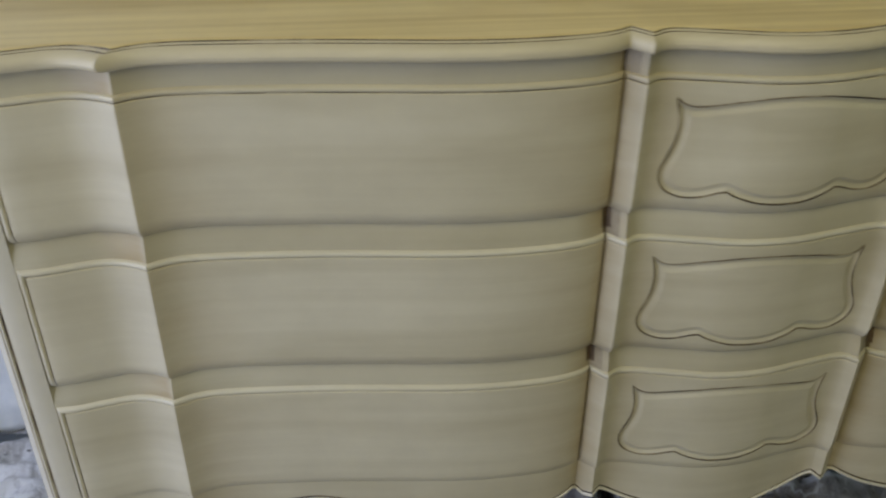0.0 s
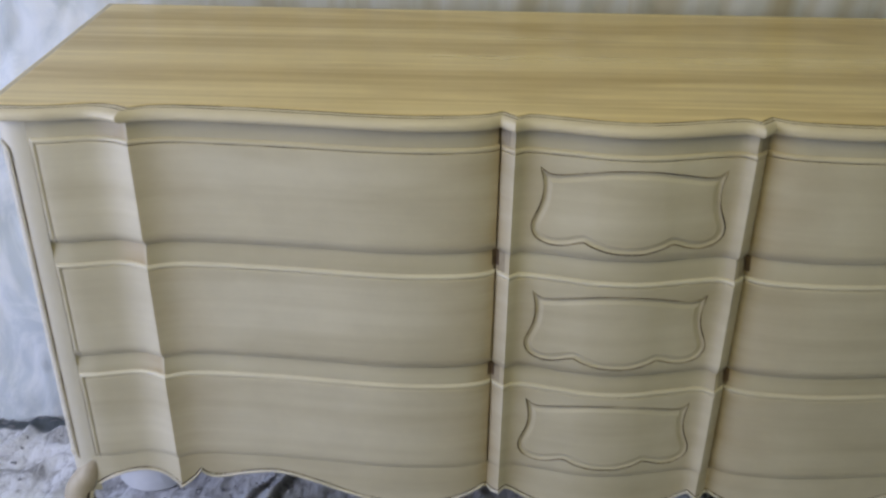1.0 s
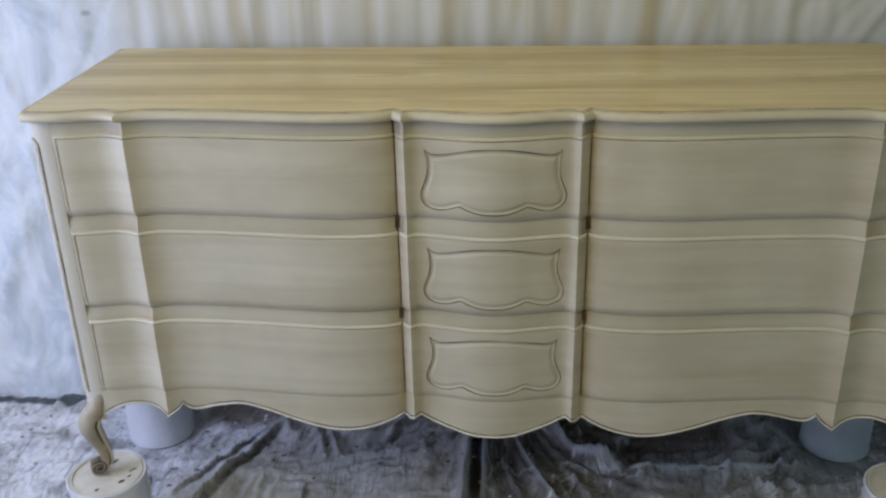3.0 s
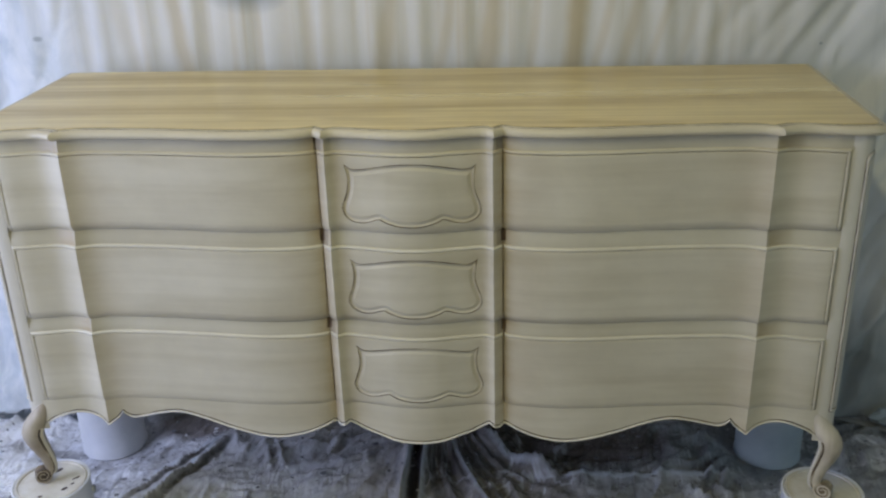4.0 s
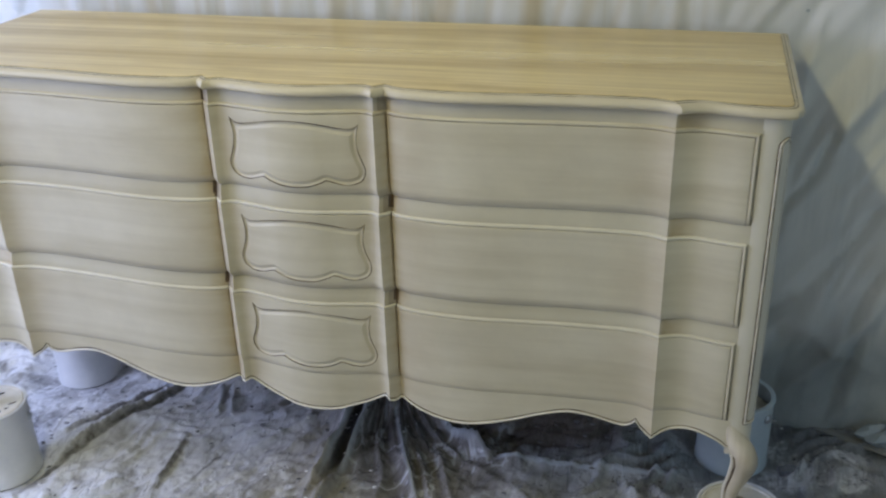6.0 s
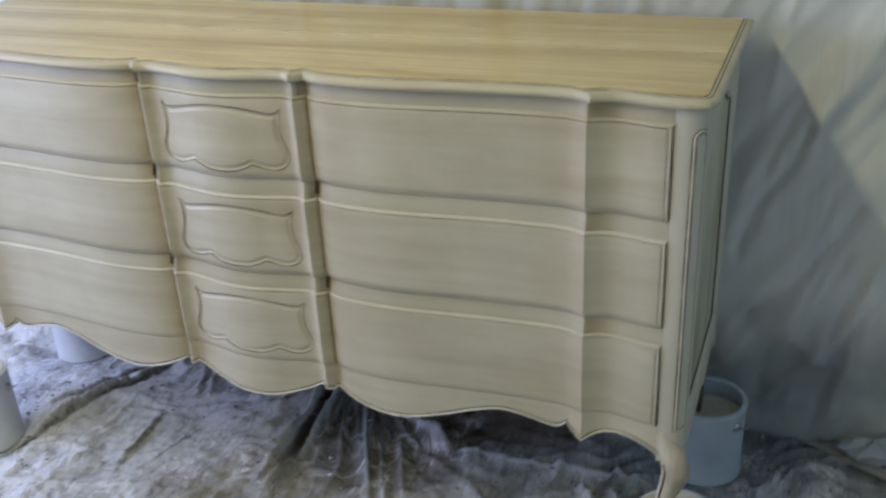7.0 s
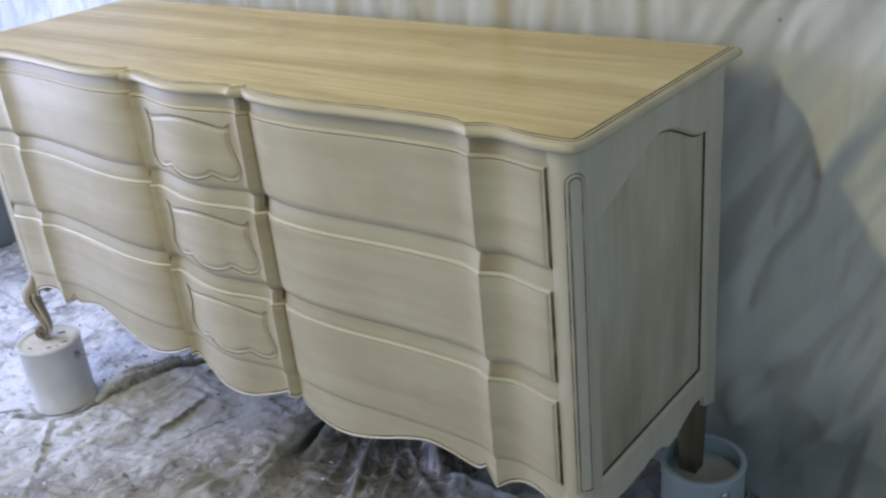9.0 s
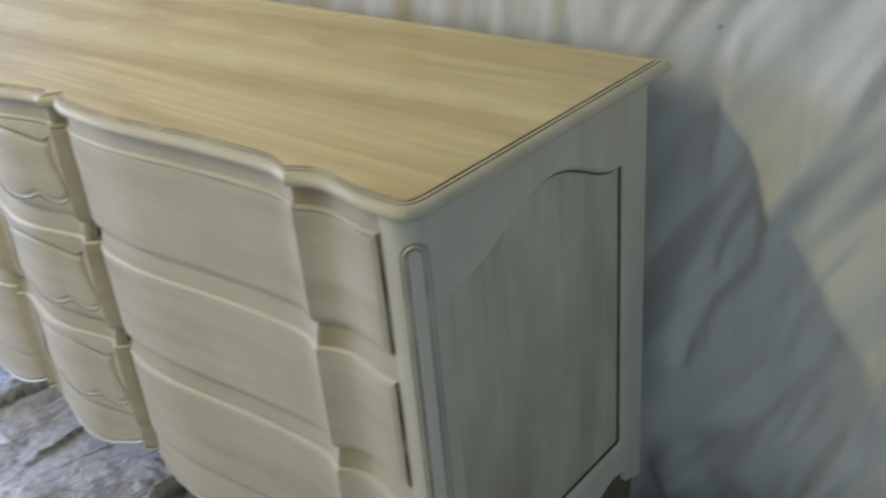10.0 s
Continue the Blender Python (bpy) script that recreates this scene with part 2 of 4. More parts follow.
    ragged = mix(tree, 1.0, ramp(tree, round_shade.outputs["Fac"], [(0.0, grey(0.0)), (0.45, grey(0.68))]), ramp(tree, noise_tex(tree, (6, 6, 4), 6.0, 0.65), [(0.32, grey(0.78)), (0.55, grey(1.0))]), "MULTIPLY")
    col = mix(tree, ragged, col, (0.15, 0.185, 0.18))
    tree.links.new(col, bsdf.inputs["Base Color"])
    bsdf.inputs["Roughness"].default_value = 0.85
    bump(tree, bsdf, noise_tex(tree, (300, 300, 300), 2.0), 0.15, 0.001)
    return m


def leaning(tree, angle, scale3, detail, rough, distort):
    """Noise drawn out along a direction on the floor."""
    n = tree.nodes.new("ShaderNodeMapping")
    n.inputs["Rotation"].default_value, n.inputs["Scale"].default_value = (0, 0, radians(angle)), scale3
    tree.links.new(coords(tree, (1, 1, 1)), n.inputs["Vector"])
    t = add(tree, "ShaderNodeTexNoise", Scale=1.0, Detail=detail, Roughness=rough, Distortion=distort)
    tree.links.new(n.outputs[0], t.inputs["Vector"])
    return t.outputs["Fac"]


def round_spot(tree, x, y, rx, ry):
    """1 at the middle of an oval on the floor, 0 at its rim."""
    n = tree.nodes.new("ShaderNodeMapping")
    n.inputs["Location"].default_value, n.inputs["Scale"].default_value = (-x / rx, -y / ry, 0), (1 / rx, 1 / ry, 0)
    tree.links.new(coords(tree, (1, 1, 1)), n.inputs["Vector"])
    ball = tree.nodes.new("ShaderNodeTexGradient")
    ball.gradient_type = "SPHERICAL"
    tree.links.new(n.outputs[0], ball.inputs[0])
    return ball.outputs["Fac"]


def strip(tree, ax, ay, bx, by, half, sway=0.014):
    """1 along a wavering line from a to b on the floor, 0 past its half width."""
    length = math.hypot(bx - ax, by - ay)
    ux, uy = (bx - ax) / length, (by - ay) / length
    place = coords(tree, (1, 1, 1))

    def along(nx, ny, less):
        dot = tree.nodes.new("ShaderNodeVectorMath")
        dot.operation = "DOT_PRODUCT"
        tree.links.new(place, dot.inputs[0])
        dot.inputs[1].default_value = (nx, ny, 0)
        minus = tree.nodes.new("ShaderNodeMath")
        minus.operation = "SUBTRACT"
        tree.links.new(dot.outputs["Value"], minus.inputs[0])
        minus.inputs[1].default_value = less
        return minus.outputs[0]
    waver = tree.nodes.new("ShaderNodeMath")
    waver.operation = "MULTIPLY_ADD"
    tree.links.new(noise_tex(tree, (14, 14, 14), 3.0), waver.inputs[0])
    waver.inputs[1].default_value = sway
    tree.links.new(along(-uy, ux, ax * -uy + ay * ux + sway / 2), waver.inputs[2])
    away = tree.nodes.new("ShaderNodeMath")
    away.operation = "ABSOLUTE"
    tree.links.new(waver.outputs[0], away.inputs[0])
    near = ramp(tree, away.outputs[0], [(half * 0.5, grey(1.0)), (half, grey(0.0))])
    ends = ramp(tree, along(ux, uy, ax * ux + ay * uy), [(0.0, grey(0.0)), (0.03, grey(1.0)), (length - 0.12, grey(1.0)), (length, grey(0.0))])
    return mix(tree, 1.0, near, ends, "MULTIPLY")


def rays(tree, x, y, count, run):
    """Noise drawn out in rays round a spot on the floor."""
    n = tree.nodes.new("ShaderNodeMapping")
    n.inputs["Location"].default_value = (-x, -y, 0)
    tree.links.new(coords(tree, (1, 1, 1)), n.inputs["Vector"])
    turn = tree.nodes.new("ShaderNodeTexGradient")
    turn.gradient_type = "RADIAL"
    tree.links.new(n.outputs[0], turn.inputs[0])
    far = tree.nodes.new("ShaderNodeVectorMath")
    far.operation = "LENGTH"
    tree.links.new(n.outputs[0], far.inputs[0])
    both = tree.nodes.new("ShaderNodeCombineXYZ")
    for source, slot, scale in ((turn.outputs["Fac"], 0, count), (far.outputs["Value"], 1, run)):
        times = tree.nodes.new("ShaderNodeMath")
        times.operation = "MULTIPLY"
        tree.links.new(source, times.inputs[0])
        times.inputs[1].default_value = scale
        tree.links.new(times.outputs[0], both.inputs[slot])
    t = add(tree, "ShaderNodeTexNoise", Scale=1.0, Detail=4.0, Roughness=0.55, Distortion=0.6)
    tree.links.new(both.outputs[0], t.inputs["Vector"])
    return t.outputs["Fac"]


def sheet_material():
    """Dusty clear sheeting over concrete: grey film, chalky white overspray, bare dark film, painted shade and glints.
    """
    m, tree, bsdf = material("dusty_plastic_sheet")
    leaned = tree.nodes.new("ShaderNodeMapping")
    leaned.inputs["Rotation"].default_value, leaned.inputs["Scale"].default_value = (0, 0, radians(-50)), (13, 4.5, 8)
    tree.links.new(coords(tree, (1, 1, 1)), leaned.inputs["Vector"])
    drawn_streaks = leaning(tree, -50, (9, 3.2, 5), 7.0, 0.62, 0.8)
    creases = leaning(tree, -50, (42, 7.5, 10), 7.0, 0.66, 0.5)
    patch = noise_tex(tree, (6.5, 6.5, 6.5), 10.0, 0.68, 0.5)
    base = ramp(tree, drawn_streaks, [(0.34, (0.265, 0.258, 0.262)), (0.48, (0.415, 0.41, 0.415)), (0.62, (0.585, 0.582, 0.592))])
    # yellowed dust towards the open floor
    front = round_spot(tree, -0.15, -0.75, 1.7, 1.05)
    base = mix(tree, ramp(tree, front, [(0.03, grey(0.0)), (0.30, grey(1.0))]), base, mix(tree, 1.0, base, (0.90, 0.855, 0.73), "MULTIPLY"))
    white = ramp(tree, patch, [(0.55, grey(0.0)), (0.61, grey(0.85))])
    heavy = mix(tree, 1.0, ramp(tree, round_spot(tree, -1.0, 0.25, 0.85, 0.80), [(0.0, grey(0.0)), (0.4, grey(1.0))]), ramp(tree, patch, [(0.40, grey(0.0)), (0.50, grey(0.85))]), "MULTIPLY")
    base = mix(tree, heavy, base, (0.88, 0.89, 0.92))
    col = mix(tree, white, base, (0.86, 0.86, 0.86))
    # fine streak highlights and darker hollows of the creases, put into the colour
    col = mix(tree, ramp(tree, creases, [(0.56, grey(0.0)), (0.66, grey(0.65))]), col, (0.78, 0.785, 0.80))
    col = mix(tree, 1.0, col, ramp(tree, creases, [(0.34, grey(0.55)), (0.44, grey(1.0))]), "MULTIPLY")
    fine = noise_tex(tree, (46, 46, 46), 6.0, 0.7, 0.6)
    col = mix(tree, 1.0, col, ramp(tree, fine, [(0.36, grey(0.66)), (0.48, grey(1.0))]), "MULTIPLY")
    dark = ramp(tree, noise_tex(tree, (17, 17, 17), 9.0, 0.75, 0.8), [(0.325, grey(0.9)), (0.365, grey(0.0))])
    col = mix(tree, dark, col, (0.085, 0.08, 0.10))
    # dark brownish film under the dresser, with the shade there painted in
    under_dark = mix(tree, 1.0, ramp(tree, round_spot(tree, 0.10, 0.43, 0.30, 0.22), [(0.0, grey(0.0)), (0.5, grey(1.0))]), ramp(tree, drawn_streaks, [(0.46, grey(0.95)), (0.62, grey(0.15))]), "MULTIPLY")
    col = mix(tree, under_dark, col, (0.19, 0.168, 0.158))
    # bluish film towards the far corner, trodden dull film in the middle
    film_zone = ramp(tree, round_spot(tree, 0.62, 0.36, 0.42, 0.24), [(0.0, grey(0.0)), (0.5, grey(0.6))])
    col = mix(tree, film_zone, col, mix(tree, 1.0, col, (0.88, 0.97, 1.04), "MULTIPLY"))
    trodden = ramp(tree, round_spot(tree, 0.08, 0.10, 0.42, 0.34), [(0.0, grey(0.0)), (0.5, grey(0.4))])
    col = mix(tree, trodden, col, (0.36, 0.338, 0.32))
    # window light on the floor beside the pleats, painted as pale grey
    lit_patch = ramp(tree, round_spot(tree, -0.48, 0.26, 0.42, 0.34), [(0.0, grey(0.0)), (0.5, grey(0.6))])
    col = mix(tree, lit_patch, col, (0.62, 0.62, 0.63))
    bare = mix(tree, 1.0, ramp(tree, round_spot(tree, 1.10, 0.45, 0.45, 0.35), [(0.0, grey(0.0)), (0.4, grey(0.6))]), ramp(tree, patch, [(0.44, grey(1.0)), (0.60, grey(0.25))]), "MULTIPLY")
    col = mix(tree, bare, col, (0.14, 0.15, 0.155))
    # shade beside the left can and behind the long fold, painted brown
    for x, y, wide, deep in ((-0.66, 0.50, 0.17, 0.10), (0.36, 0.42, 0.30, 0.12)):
        recess_shade = ramp(tree, round_spot(tree, x, y, wide, deep), [(0.0, grey(0.0)), (0.4, grey(0.85))])
        col = mix(tree, recess_shade, col, (0.165, 0.13, 0.108))
    # clear film gathered in a fan, the shade and crease highlights painted in
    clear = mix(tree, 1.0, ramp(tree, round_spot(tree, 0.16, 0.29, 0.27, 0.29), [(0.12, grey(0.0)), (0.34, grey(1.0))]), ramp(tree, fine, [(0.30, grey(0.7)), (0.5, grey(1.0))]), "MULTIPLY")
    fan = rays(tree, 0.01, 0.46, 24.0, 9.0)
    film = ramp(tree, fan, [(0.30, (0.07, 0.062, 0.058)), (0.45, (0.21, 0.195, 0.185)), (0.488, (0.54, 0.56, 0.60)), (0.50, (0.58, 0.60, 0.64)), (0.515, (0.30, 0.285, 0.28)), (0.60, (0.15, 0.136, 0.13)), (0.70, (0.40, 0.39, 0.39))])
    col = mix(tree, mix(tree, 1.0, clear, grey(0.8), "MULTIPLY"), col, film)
    # dark strips along the pleats: the shade of the folds put into the colour
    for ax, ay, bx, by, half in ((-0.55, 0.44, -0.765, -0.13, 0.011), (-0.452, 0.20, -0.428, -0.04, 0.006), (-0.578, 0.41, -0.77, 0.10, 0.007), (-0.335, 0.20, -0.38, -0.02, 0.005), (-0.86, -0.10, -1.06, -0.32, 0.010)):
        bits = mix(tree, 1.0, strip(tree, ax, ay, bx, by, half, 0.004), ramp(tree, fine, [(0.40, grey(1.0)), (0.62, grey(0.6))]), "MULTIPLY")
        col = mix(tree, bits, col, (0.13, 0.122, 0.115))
    # the shadow beside the straight middle fold, painted near-black
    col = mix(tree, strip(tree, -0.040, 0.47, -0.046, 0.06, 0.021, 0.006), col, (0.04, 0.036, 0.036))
    # the shadow gap at the foot of the cloth, painted on the sheet
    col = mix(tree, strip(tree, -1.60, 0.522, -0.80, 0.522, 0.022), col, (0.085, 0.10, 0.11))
    # highlights on the crests of the long folds, painted as pale strips
    for ax, ay, bx, by, half in ((0.12, 0.392, 0.310, 0.258, 0.011), (0.310, 0.258, 0.78, 0.312, 0.008), (0.03, 0.38, 0.185, 0.06, 0.005), (-0.022, 0.44, -0.028, 0.10, 0.006), (-0.062, 0.44, -0.068, 0.10, 0.006), (-0.575, 0.44, -0.790, -0.13, 0.006), (-0.600, 0.41, -0.79, 0.10, 0.005)):
        col = mix(tree, mix(tree, 1.0, strip(tree, ax, ay, bx, by, half, 0.006), grey(0.85), "MULTIPLY"), col, (0.62, 0.67, 0.73))
    tree.links.new(col, bsdf.inputs["Base Color"])
    tree.links.new(mix(tree, clear, ramp(tree, drawn_streaks, [(0.35, grey(0.30)), (0.62, grey(0.78))]), (0.2, 0.2, 0.2)), bsdf.inputs["Roughness"])
    folds = add(tree, "ShaderNodeTexNoise", Scale=1.0, Detail=5.0, Roughness=0.5, Distortion=0.5)
    folds.noise_type = "RIDGED_MULTIFRACTAL"
    tree.links.new(leaned.outputs[0], folds.inputs["Vector"])
    high = mix(tree, clear, mix(tree, 0.35, mix(tree, 0.35, creases, fine), folds.outputs["Fac"]), fan)
    bump(tree, bsdf, high, 0.9, 0.03)
    return m


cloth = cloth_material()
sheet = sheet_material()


# ---- mesh helpers ----
def part(name, bm, mats, parent=None, label="", smooth=35):
    me = bpy.data.meshes.new(name)
    bmesh.ops.recalc_face_normals(bm, faces=bm.faces)
    bm.to_mesh(me)
    bm.free()
    for m in mats if isinstance(mats, (list, tuple)) else [mats]:
        me.materials.append(m)
    if smooth:
        me.shade_smooth()
        me.set_sharp_from_angle(angle=radians(smooth))
    ob = new(name, me)
    if parent:
        ob.parent = parent
    if label:
        ob["label"] = label
    return ob


def box(bm, x0, x1, y0, y1, z0, z1):
    v = [bm.verts.new((x, y, z)) for z in (z0, z1) for x, y in ((x0, y0), (x1, y0), (x1, y1), (x0, y1))]
    for f in ((3, 2, 1, 0), (4, 5, 6, 7), (0, 1, 5, 4), (1, 2, 6, 5), (2, 3, 7, 6), (3, 0, 4, 7)):
        bm.faces.new([v[i] for i in f])


def boxes(*sizes):
    bm = bmesh.new()
    for s in sizes:
        box(bm, *s)
    return bm


def grid(bm, rows, mat=None, closed=False):
    """Quads between rows of points; mat(i, j) gives the material slot."""
    vs = [[bm.verts.new(p) for p in row] for row in rows]
    n = len(vs[0])
    for i in range(len(vs) - 1):
        for j in range(n if closed else n - 1):
            k = (j + 1) % n
            f = bm.faces.new((vs[i][j], vs[i][k], vs[i + 1][k], vs[i + 1][j]))
            if mat:
                f.material_index = mat(i, j)
    return vs


def spline(points, x):
    """A smooth curve y(x) through points in order of x."""
    n = len(points)
    if x <= points[0][0]:
        return points[0][1]
    for i in range(n - 1):
        (x0, y0), (x1, y1) = points[i], points[i + 1]
        if x <= x1:
            break
    else:
        return points[-1][1]
    h = x1 - x0

    def slope(k):
        if k == 0:
            return (points[1][1] - points[0][1]) / (points[1][0] - points[0][0])
        if k == n - 1:
            return (points[-1][1] - points[-2][1]) / (points[-1][0] - points[-2][0])
        return (points[k + 1][1] - points[k - 1][1]) / (points[k + 1][0] - points[k - 1][0])
    u = (x - x0) / h
    a, b = slope(i) * h, slope(i + 1) * h
    return y0 * (1 + 2 * u) * (1 - u) ** 2 + a * u * (1 - u) ** 2 + y1 * u * u * (3 - 2 * u) + b * u * u * (u - 1)


def pieces(x, parts):
    for pts in parts:
        if x <= pts[-1][0]:
            return spline(pts, x)
    return parts[-1][-1][1]


def spaced(a, b, step):
    n = max(1, int(math.ceil((b - a) / step)))
    return [a + (b - a) * i / n for i in range(n + 1)]


def tube(bm, path, radii, sides=12, squash=1.0, caps=True):
    """A round bar along a path, with a radius at each point."""
    rings = []
    up = Vector((0, 0, 1))
    for i, p in enumerate(path):
        d = (Vector(path[min(i + 1, len(path) - 1)]) - Vector(path[max(i - 1, 0)])).normalized()
        if i == 0:
            side = d.cross(up) if abs(d.z) < 0.9 else d.cross(Vector((1, 0, 0)))
        side = (side - d * side.dot(d)).normalized()
        other = d.cross(side)
        r = radii[i] if isinstance(radii, (list, tuple)) else radii
        rings.append([Vector(p) + r * (math.cos(a) * side + squash * math.sin(a) * other) for a in (2 * math.pi * k / sides for k in range(sides))])
    vs = grid(bm, rings, closed=True)
    if caps:
        bm.faces.new(vs[0])
        bm.faces.new(vs[-1])


def lathe(bm, profile, sides=48, centre=(0, 0)):
    """A turned body from (radius, height) points."""
    rows = [[(centre[0] + r * math.cos(a), centre[1] + r * math.sin(a), z) for a in (2 * math.pi * k / sides for k in range(sides))] for r, z in profile]
    vs = grid(bm, rows, closed=True)
    if profile[0][0] > 1e-4:
        bm.faces.new(vs[0])
    if profile[-1][0] > 1e-4:
        bm.faces.new(vs[-1])


# ---- the room ----
def room():
    setting = dict(kind="structure")
    tagged(part("floor", boxes((-2.15, 2.95, -4.4, 0.95, -0.12, -0.03)), concrete, smooth=0), "grey concrete garage floor under the sheeting", "floor", **setting)
    tagged(part("ceiling", boxes((-2.15, 2.95, -4.4, 0.95, 2.62, 2.74)), ceiling_paint, smooth=0), "plain white garage ceiling", "ceiling", **setting)
    tagged(part("wall_back", boxes((-2.0, 2.8, 0.80, 0.95, -0.03, 2.62)), wall_paint, smooth=0), "plain blue-grey wall behind the hanging cloth", "wall", **setting)
    tagged(part("wall_right", boxes((2.8, 2.95, -4.4, -1.9, -0.03, 2.62), (2.8, 2.95, -0.7, 0.95, -0.03, 2.62), (2.8, 2.95, -1.9, -0.7, -0.03, 0.8), (2.8, 2.95, -1.9, -0.7, 1.8, 2.62)), pale_wall, smooth=0), "plain pale grey garage wall, unseen, with an opening added for the fill light", "wall", **setting)
    tagged(part("wall_left", boxes((-2.15, -2.0, -4.4, -1.4, -0.03, 2.62), (-2.15, -2.0, 0.1, 0.95, -0.03, 2.62), (-2.15, -2.0, -1.4, 0.1, -0.03, 0.45), (-2.15, -2.0, -1.4, 0.1, 1.95, 2.62)), wall_paint, smooth=0), "blue-grey garage wall with a window opening", "wall", **setting)
    tagged(part("wall_front", boxes((-2.0, -1.4, -4.4, -4.3, -0.03, 2.62), (2.0, 2.8, -4.4, -4.3, -0.03, 2.62), (-1.4, 2.0, -4.4, -4.3, 2.15, 2.62)), wall_paint, smooth=0), "garage wall with an open doorway", "wall", **setting)
    tagged(part("ground", boxes((-400, 400, -400, 400, -0.30, -0.13)), concrete, smooth=0), "pale concrete ground outside the garage", "ground", **setting)


room()


# ---- the hanging cloth ----
crease_rng = random.Random(11)
CREASES = [(0.90, 0.135, 1.25, 0.150, 0.010, 0.016), (1.25, 0.150, 1.65, 0.145, 0.010, 0.016), (0.996, 0.783, 0.963, 0.681, 0.030, 0.013), (0.963, 0.681, 0.899, 0.576, 0.030, 0.013), (0.899, 0.576, 0.865, 0.465, 0.030, 0.013), (1.106, 0.609, 1.077, 0.526, 0.035, 0.016), (1.077, 0.526, 1.023, 0.443, 0.035, 0.016), (1.023, 0.443, 0.965, 0.365, 0.035, 0.016), (0.965, 0.365, 0.894, 0.299, 0.035, 0.016), (1.10, 0.50, 1.05, 0.36, 0.02, 0.008), (1.07, 0.49, 1.03, 0.37, 0.016, 0.007), (1.13, 0.46, 1.08, 0.30, 0.022, 0.009), (1.20, 0.66, 1.12, 0.36, -0.020, 0.020), (1.16, 0.40, 0.96, 0.12, -0.024, 0.020), (1.30, 0.50, 1.22, 0.10, 0.020, 0.016), (1.05, 0.98, 0.99, 0.70, -0.010, 0.016), (1.24, 1.05, 1.10, 0.72, 0.014, 0.018), (1.12, 0.30, 1.06, 0.05, 0.020, 0.012), (0.98, 0.30, 1.16, 0.20, -0.018, 0.016)]
for _ in range(26):
    cx, cz, lean = crease_rng.uniform(-1.55, -0.93), crease_rng.uniform(0.1, 1.05), crease_rng.uniform(-0.5, 0.7)
    half = crease_rng.uniform(0.05, 0.16)
    CREASES.append((cx + lean * half, cz + half, cx - lean * half, cz - half, crease_rng.choice((-1, 1)) * crease_rng.uniform(0.004, 0.011), crease_rng.uniform(0.006, 0.014)))
for _ in range(22):
    cx, cz, lean = crease_rng.uniform(0.90, 1.6), crease_rng.uniform(0.1, 1.1), crease_rng.uniform(0.1, 0.8)
    half = crease_rng.uniform(0.05, 0.16)
    CREASES.append((cx + lean * half, cz + half, cx - lean * half, cz - half, crease_rng.choice((-1, 1)) * crease_rng.uniform(0.006, 0.016), crease_rng.uniform(0.006, 0.014)))


def crease_depth(x, z):
    y = 0.0
    for ax, az, bx, bz, high, width in CREASES:
        ux, uz = bx - ax, bz - az
        t = max(0.0, min(1.0, ((x - ax) * ux + (z - az) * uz) / (ux * ux + uz * uz)))
        d = math.hypot(x - ax - t * ux, z - az - t * uz)
        if d < 6 * width:
            y += high * math.exp(-d / width) * min(1.0, 0.45 + 3 * min(t, 1 - t))
    return y


def curtain_y(x, z):
    hang = min(1.0, max(0.0, (z - 0.15) / 1.1))
    right = min(1.0, max(0.0, (x - 0.55) / 0.35))
    left = min(1.0, max(0.0, (-0.85 - x) / 0.3))
    flat = 1 - 0.93 * right - 0.6 * left
    wander = 0.9 * noise.noise((x * 2.3, 0.4, z * 0.35))
    y = flat * (0.35 + 0.65 * hang) * (0.0034 * math.sin(2 * math.pi * x / 0.105 + 6 * wander) + 0.002 * math.sin(2 * math.pi * x / 0.058 + 9 * wander + 1))
    y += 0.008 * noise.noise((x * 4, 2.2, z * 1.1))
    # a blunt bulge low down beside the can
    y -= 0.030 * math.exp(-(((x - 0.878) / 0.045) ** 2 + ((z - 0.243) / 0.05) ** 2) ** 2)
    # slack diagonal folds of the looser cloth past the ends
    for amount, ax, az, width, lean in ((right, 0.93, 0.62, 0.05, 0.42), (right, 1.06, 0.42, 0.06, 0.62), (right, 1.12, 0.75, 0.05, 0.25), (right, 1.25, 0.55, 0.08, 0.5), (left, -1.2, 0.45, 0.05, -0.3), (left, -1.32, 0.3, 0.05, 0.4)):
        d = (x - ax) - lean * (z - az) + 0.02 * noise.noise((x * 6, ax, z * 6))
        y -= amount * 0.010 * math.exp(-(d / width) ** 2) * math.exp(-((z - az) / 0.45) ** 2)
    y += (right + 0.14 * left) * (0.014 * noise.noise((x * 5 - 3.2 * z, 5.1, z * 1.2)) + 0.014 * noise.noise((x * 13 - 8 * z, 8.1, z * 2.5)) + 0.009 * noise.noise((x * 30 - 21 * z, 1.1, z * 6)))
    # stiff crinkles of the plastic side
    near = noise.voronoi((x * 13 + 0.8 * noise.noise((x * 7, 0.2, z * 7)), 0.4, z * 8 - 3 * x))[0]
    y += left * (0.006 * min(0.35, near[1] - near[0]) + 0.005 * noise.noise((x * 17, 3.0, z * 12)) + 0.003 * noise.noise((x * 40, 6.0, z * 24)))
    # the hem drags on the floor towards the viewer
    if z < 0.22:
        y -= (0.04 - 0.03 * right) * (1 - z / 0.22) ** 2 * (0.55 + 0.5 * noise.noise((x * 3, 7, 0.3)))
        y += 0.025 * (1 - z / 0.22) * noise.noise((x * 9, 3.3, z * 14))
    if x < -0.85 or x > 0.8:
        y += crease_depth(x + 0.012 * noise.noise((x * 8, 4.0, z * 8)), z)
    return 0.567 + y


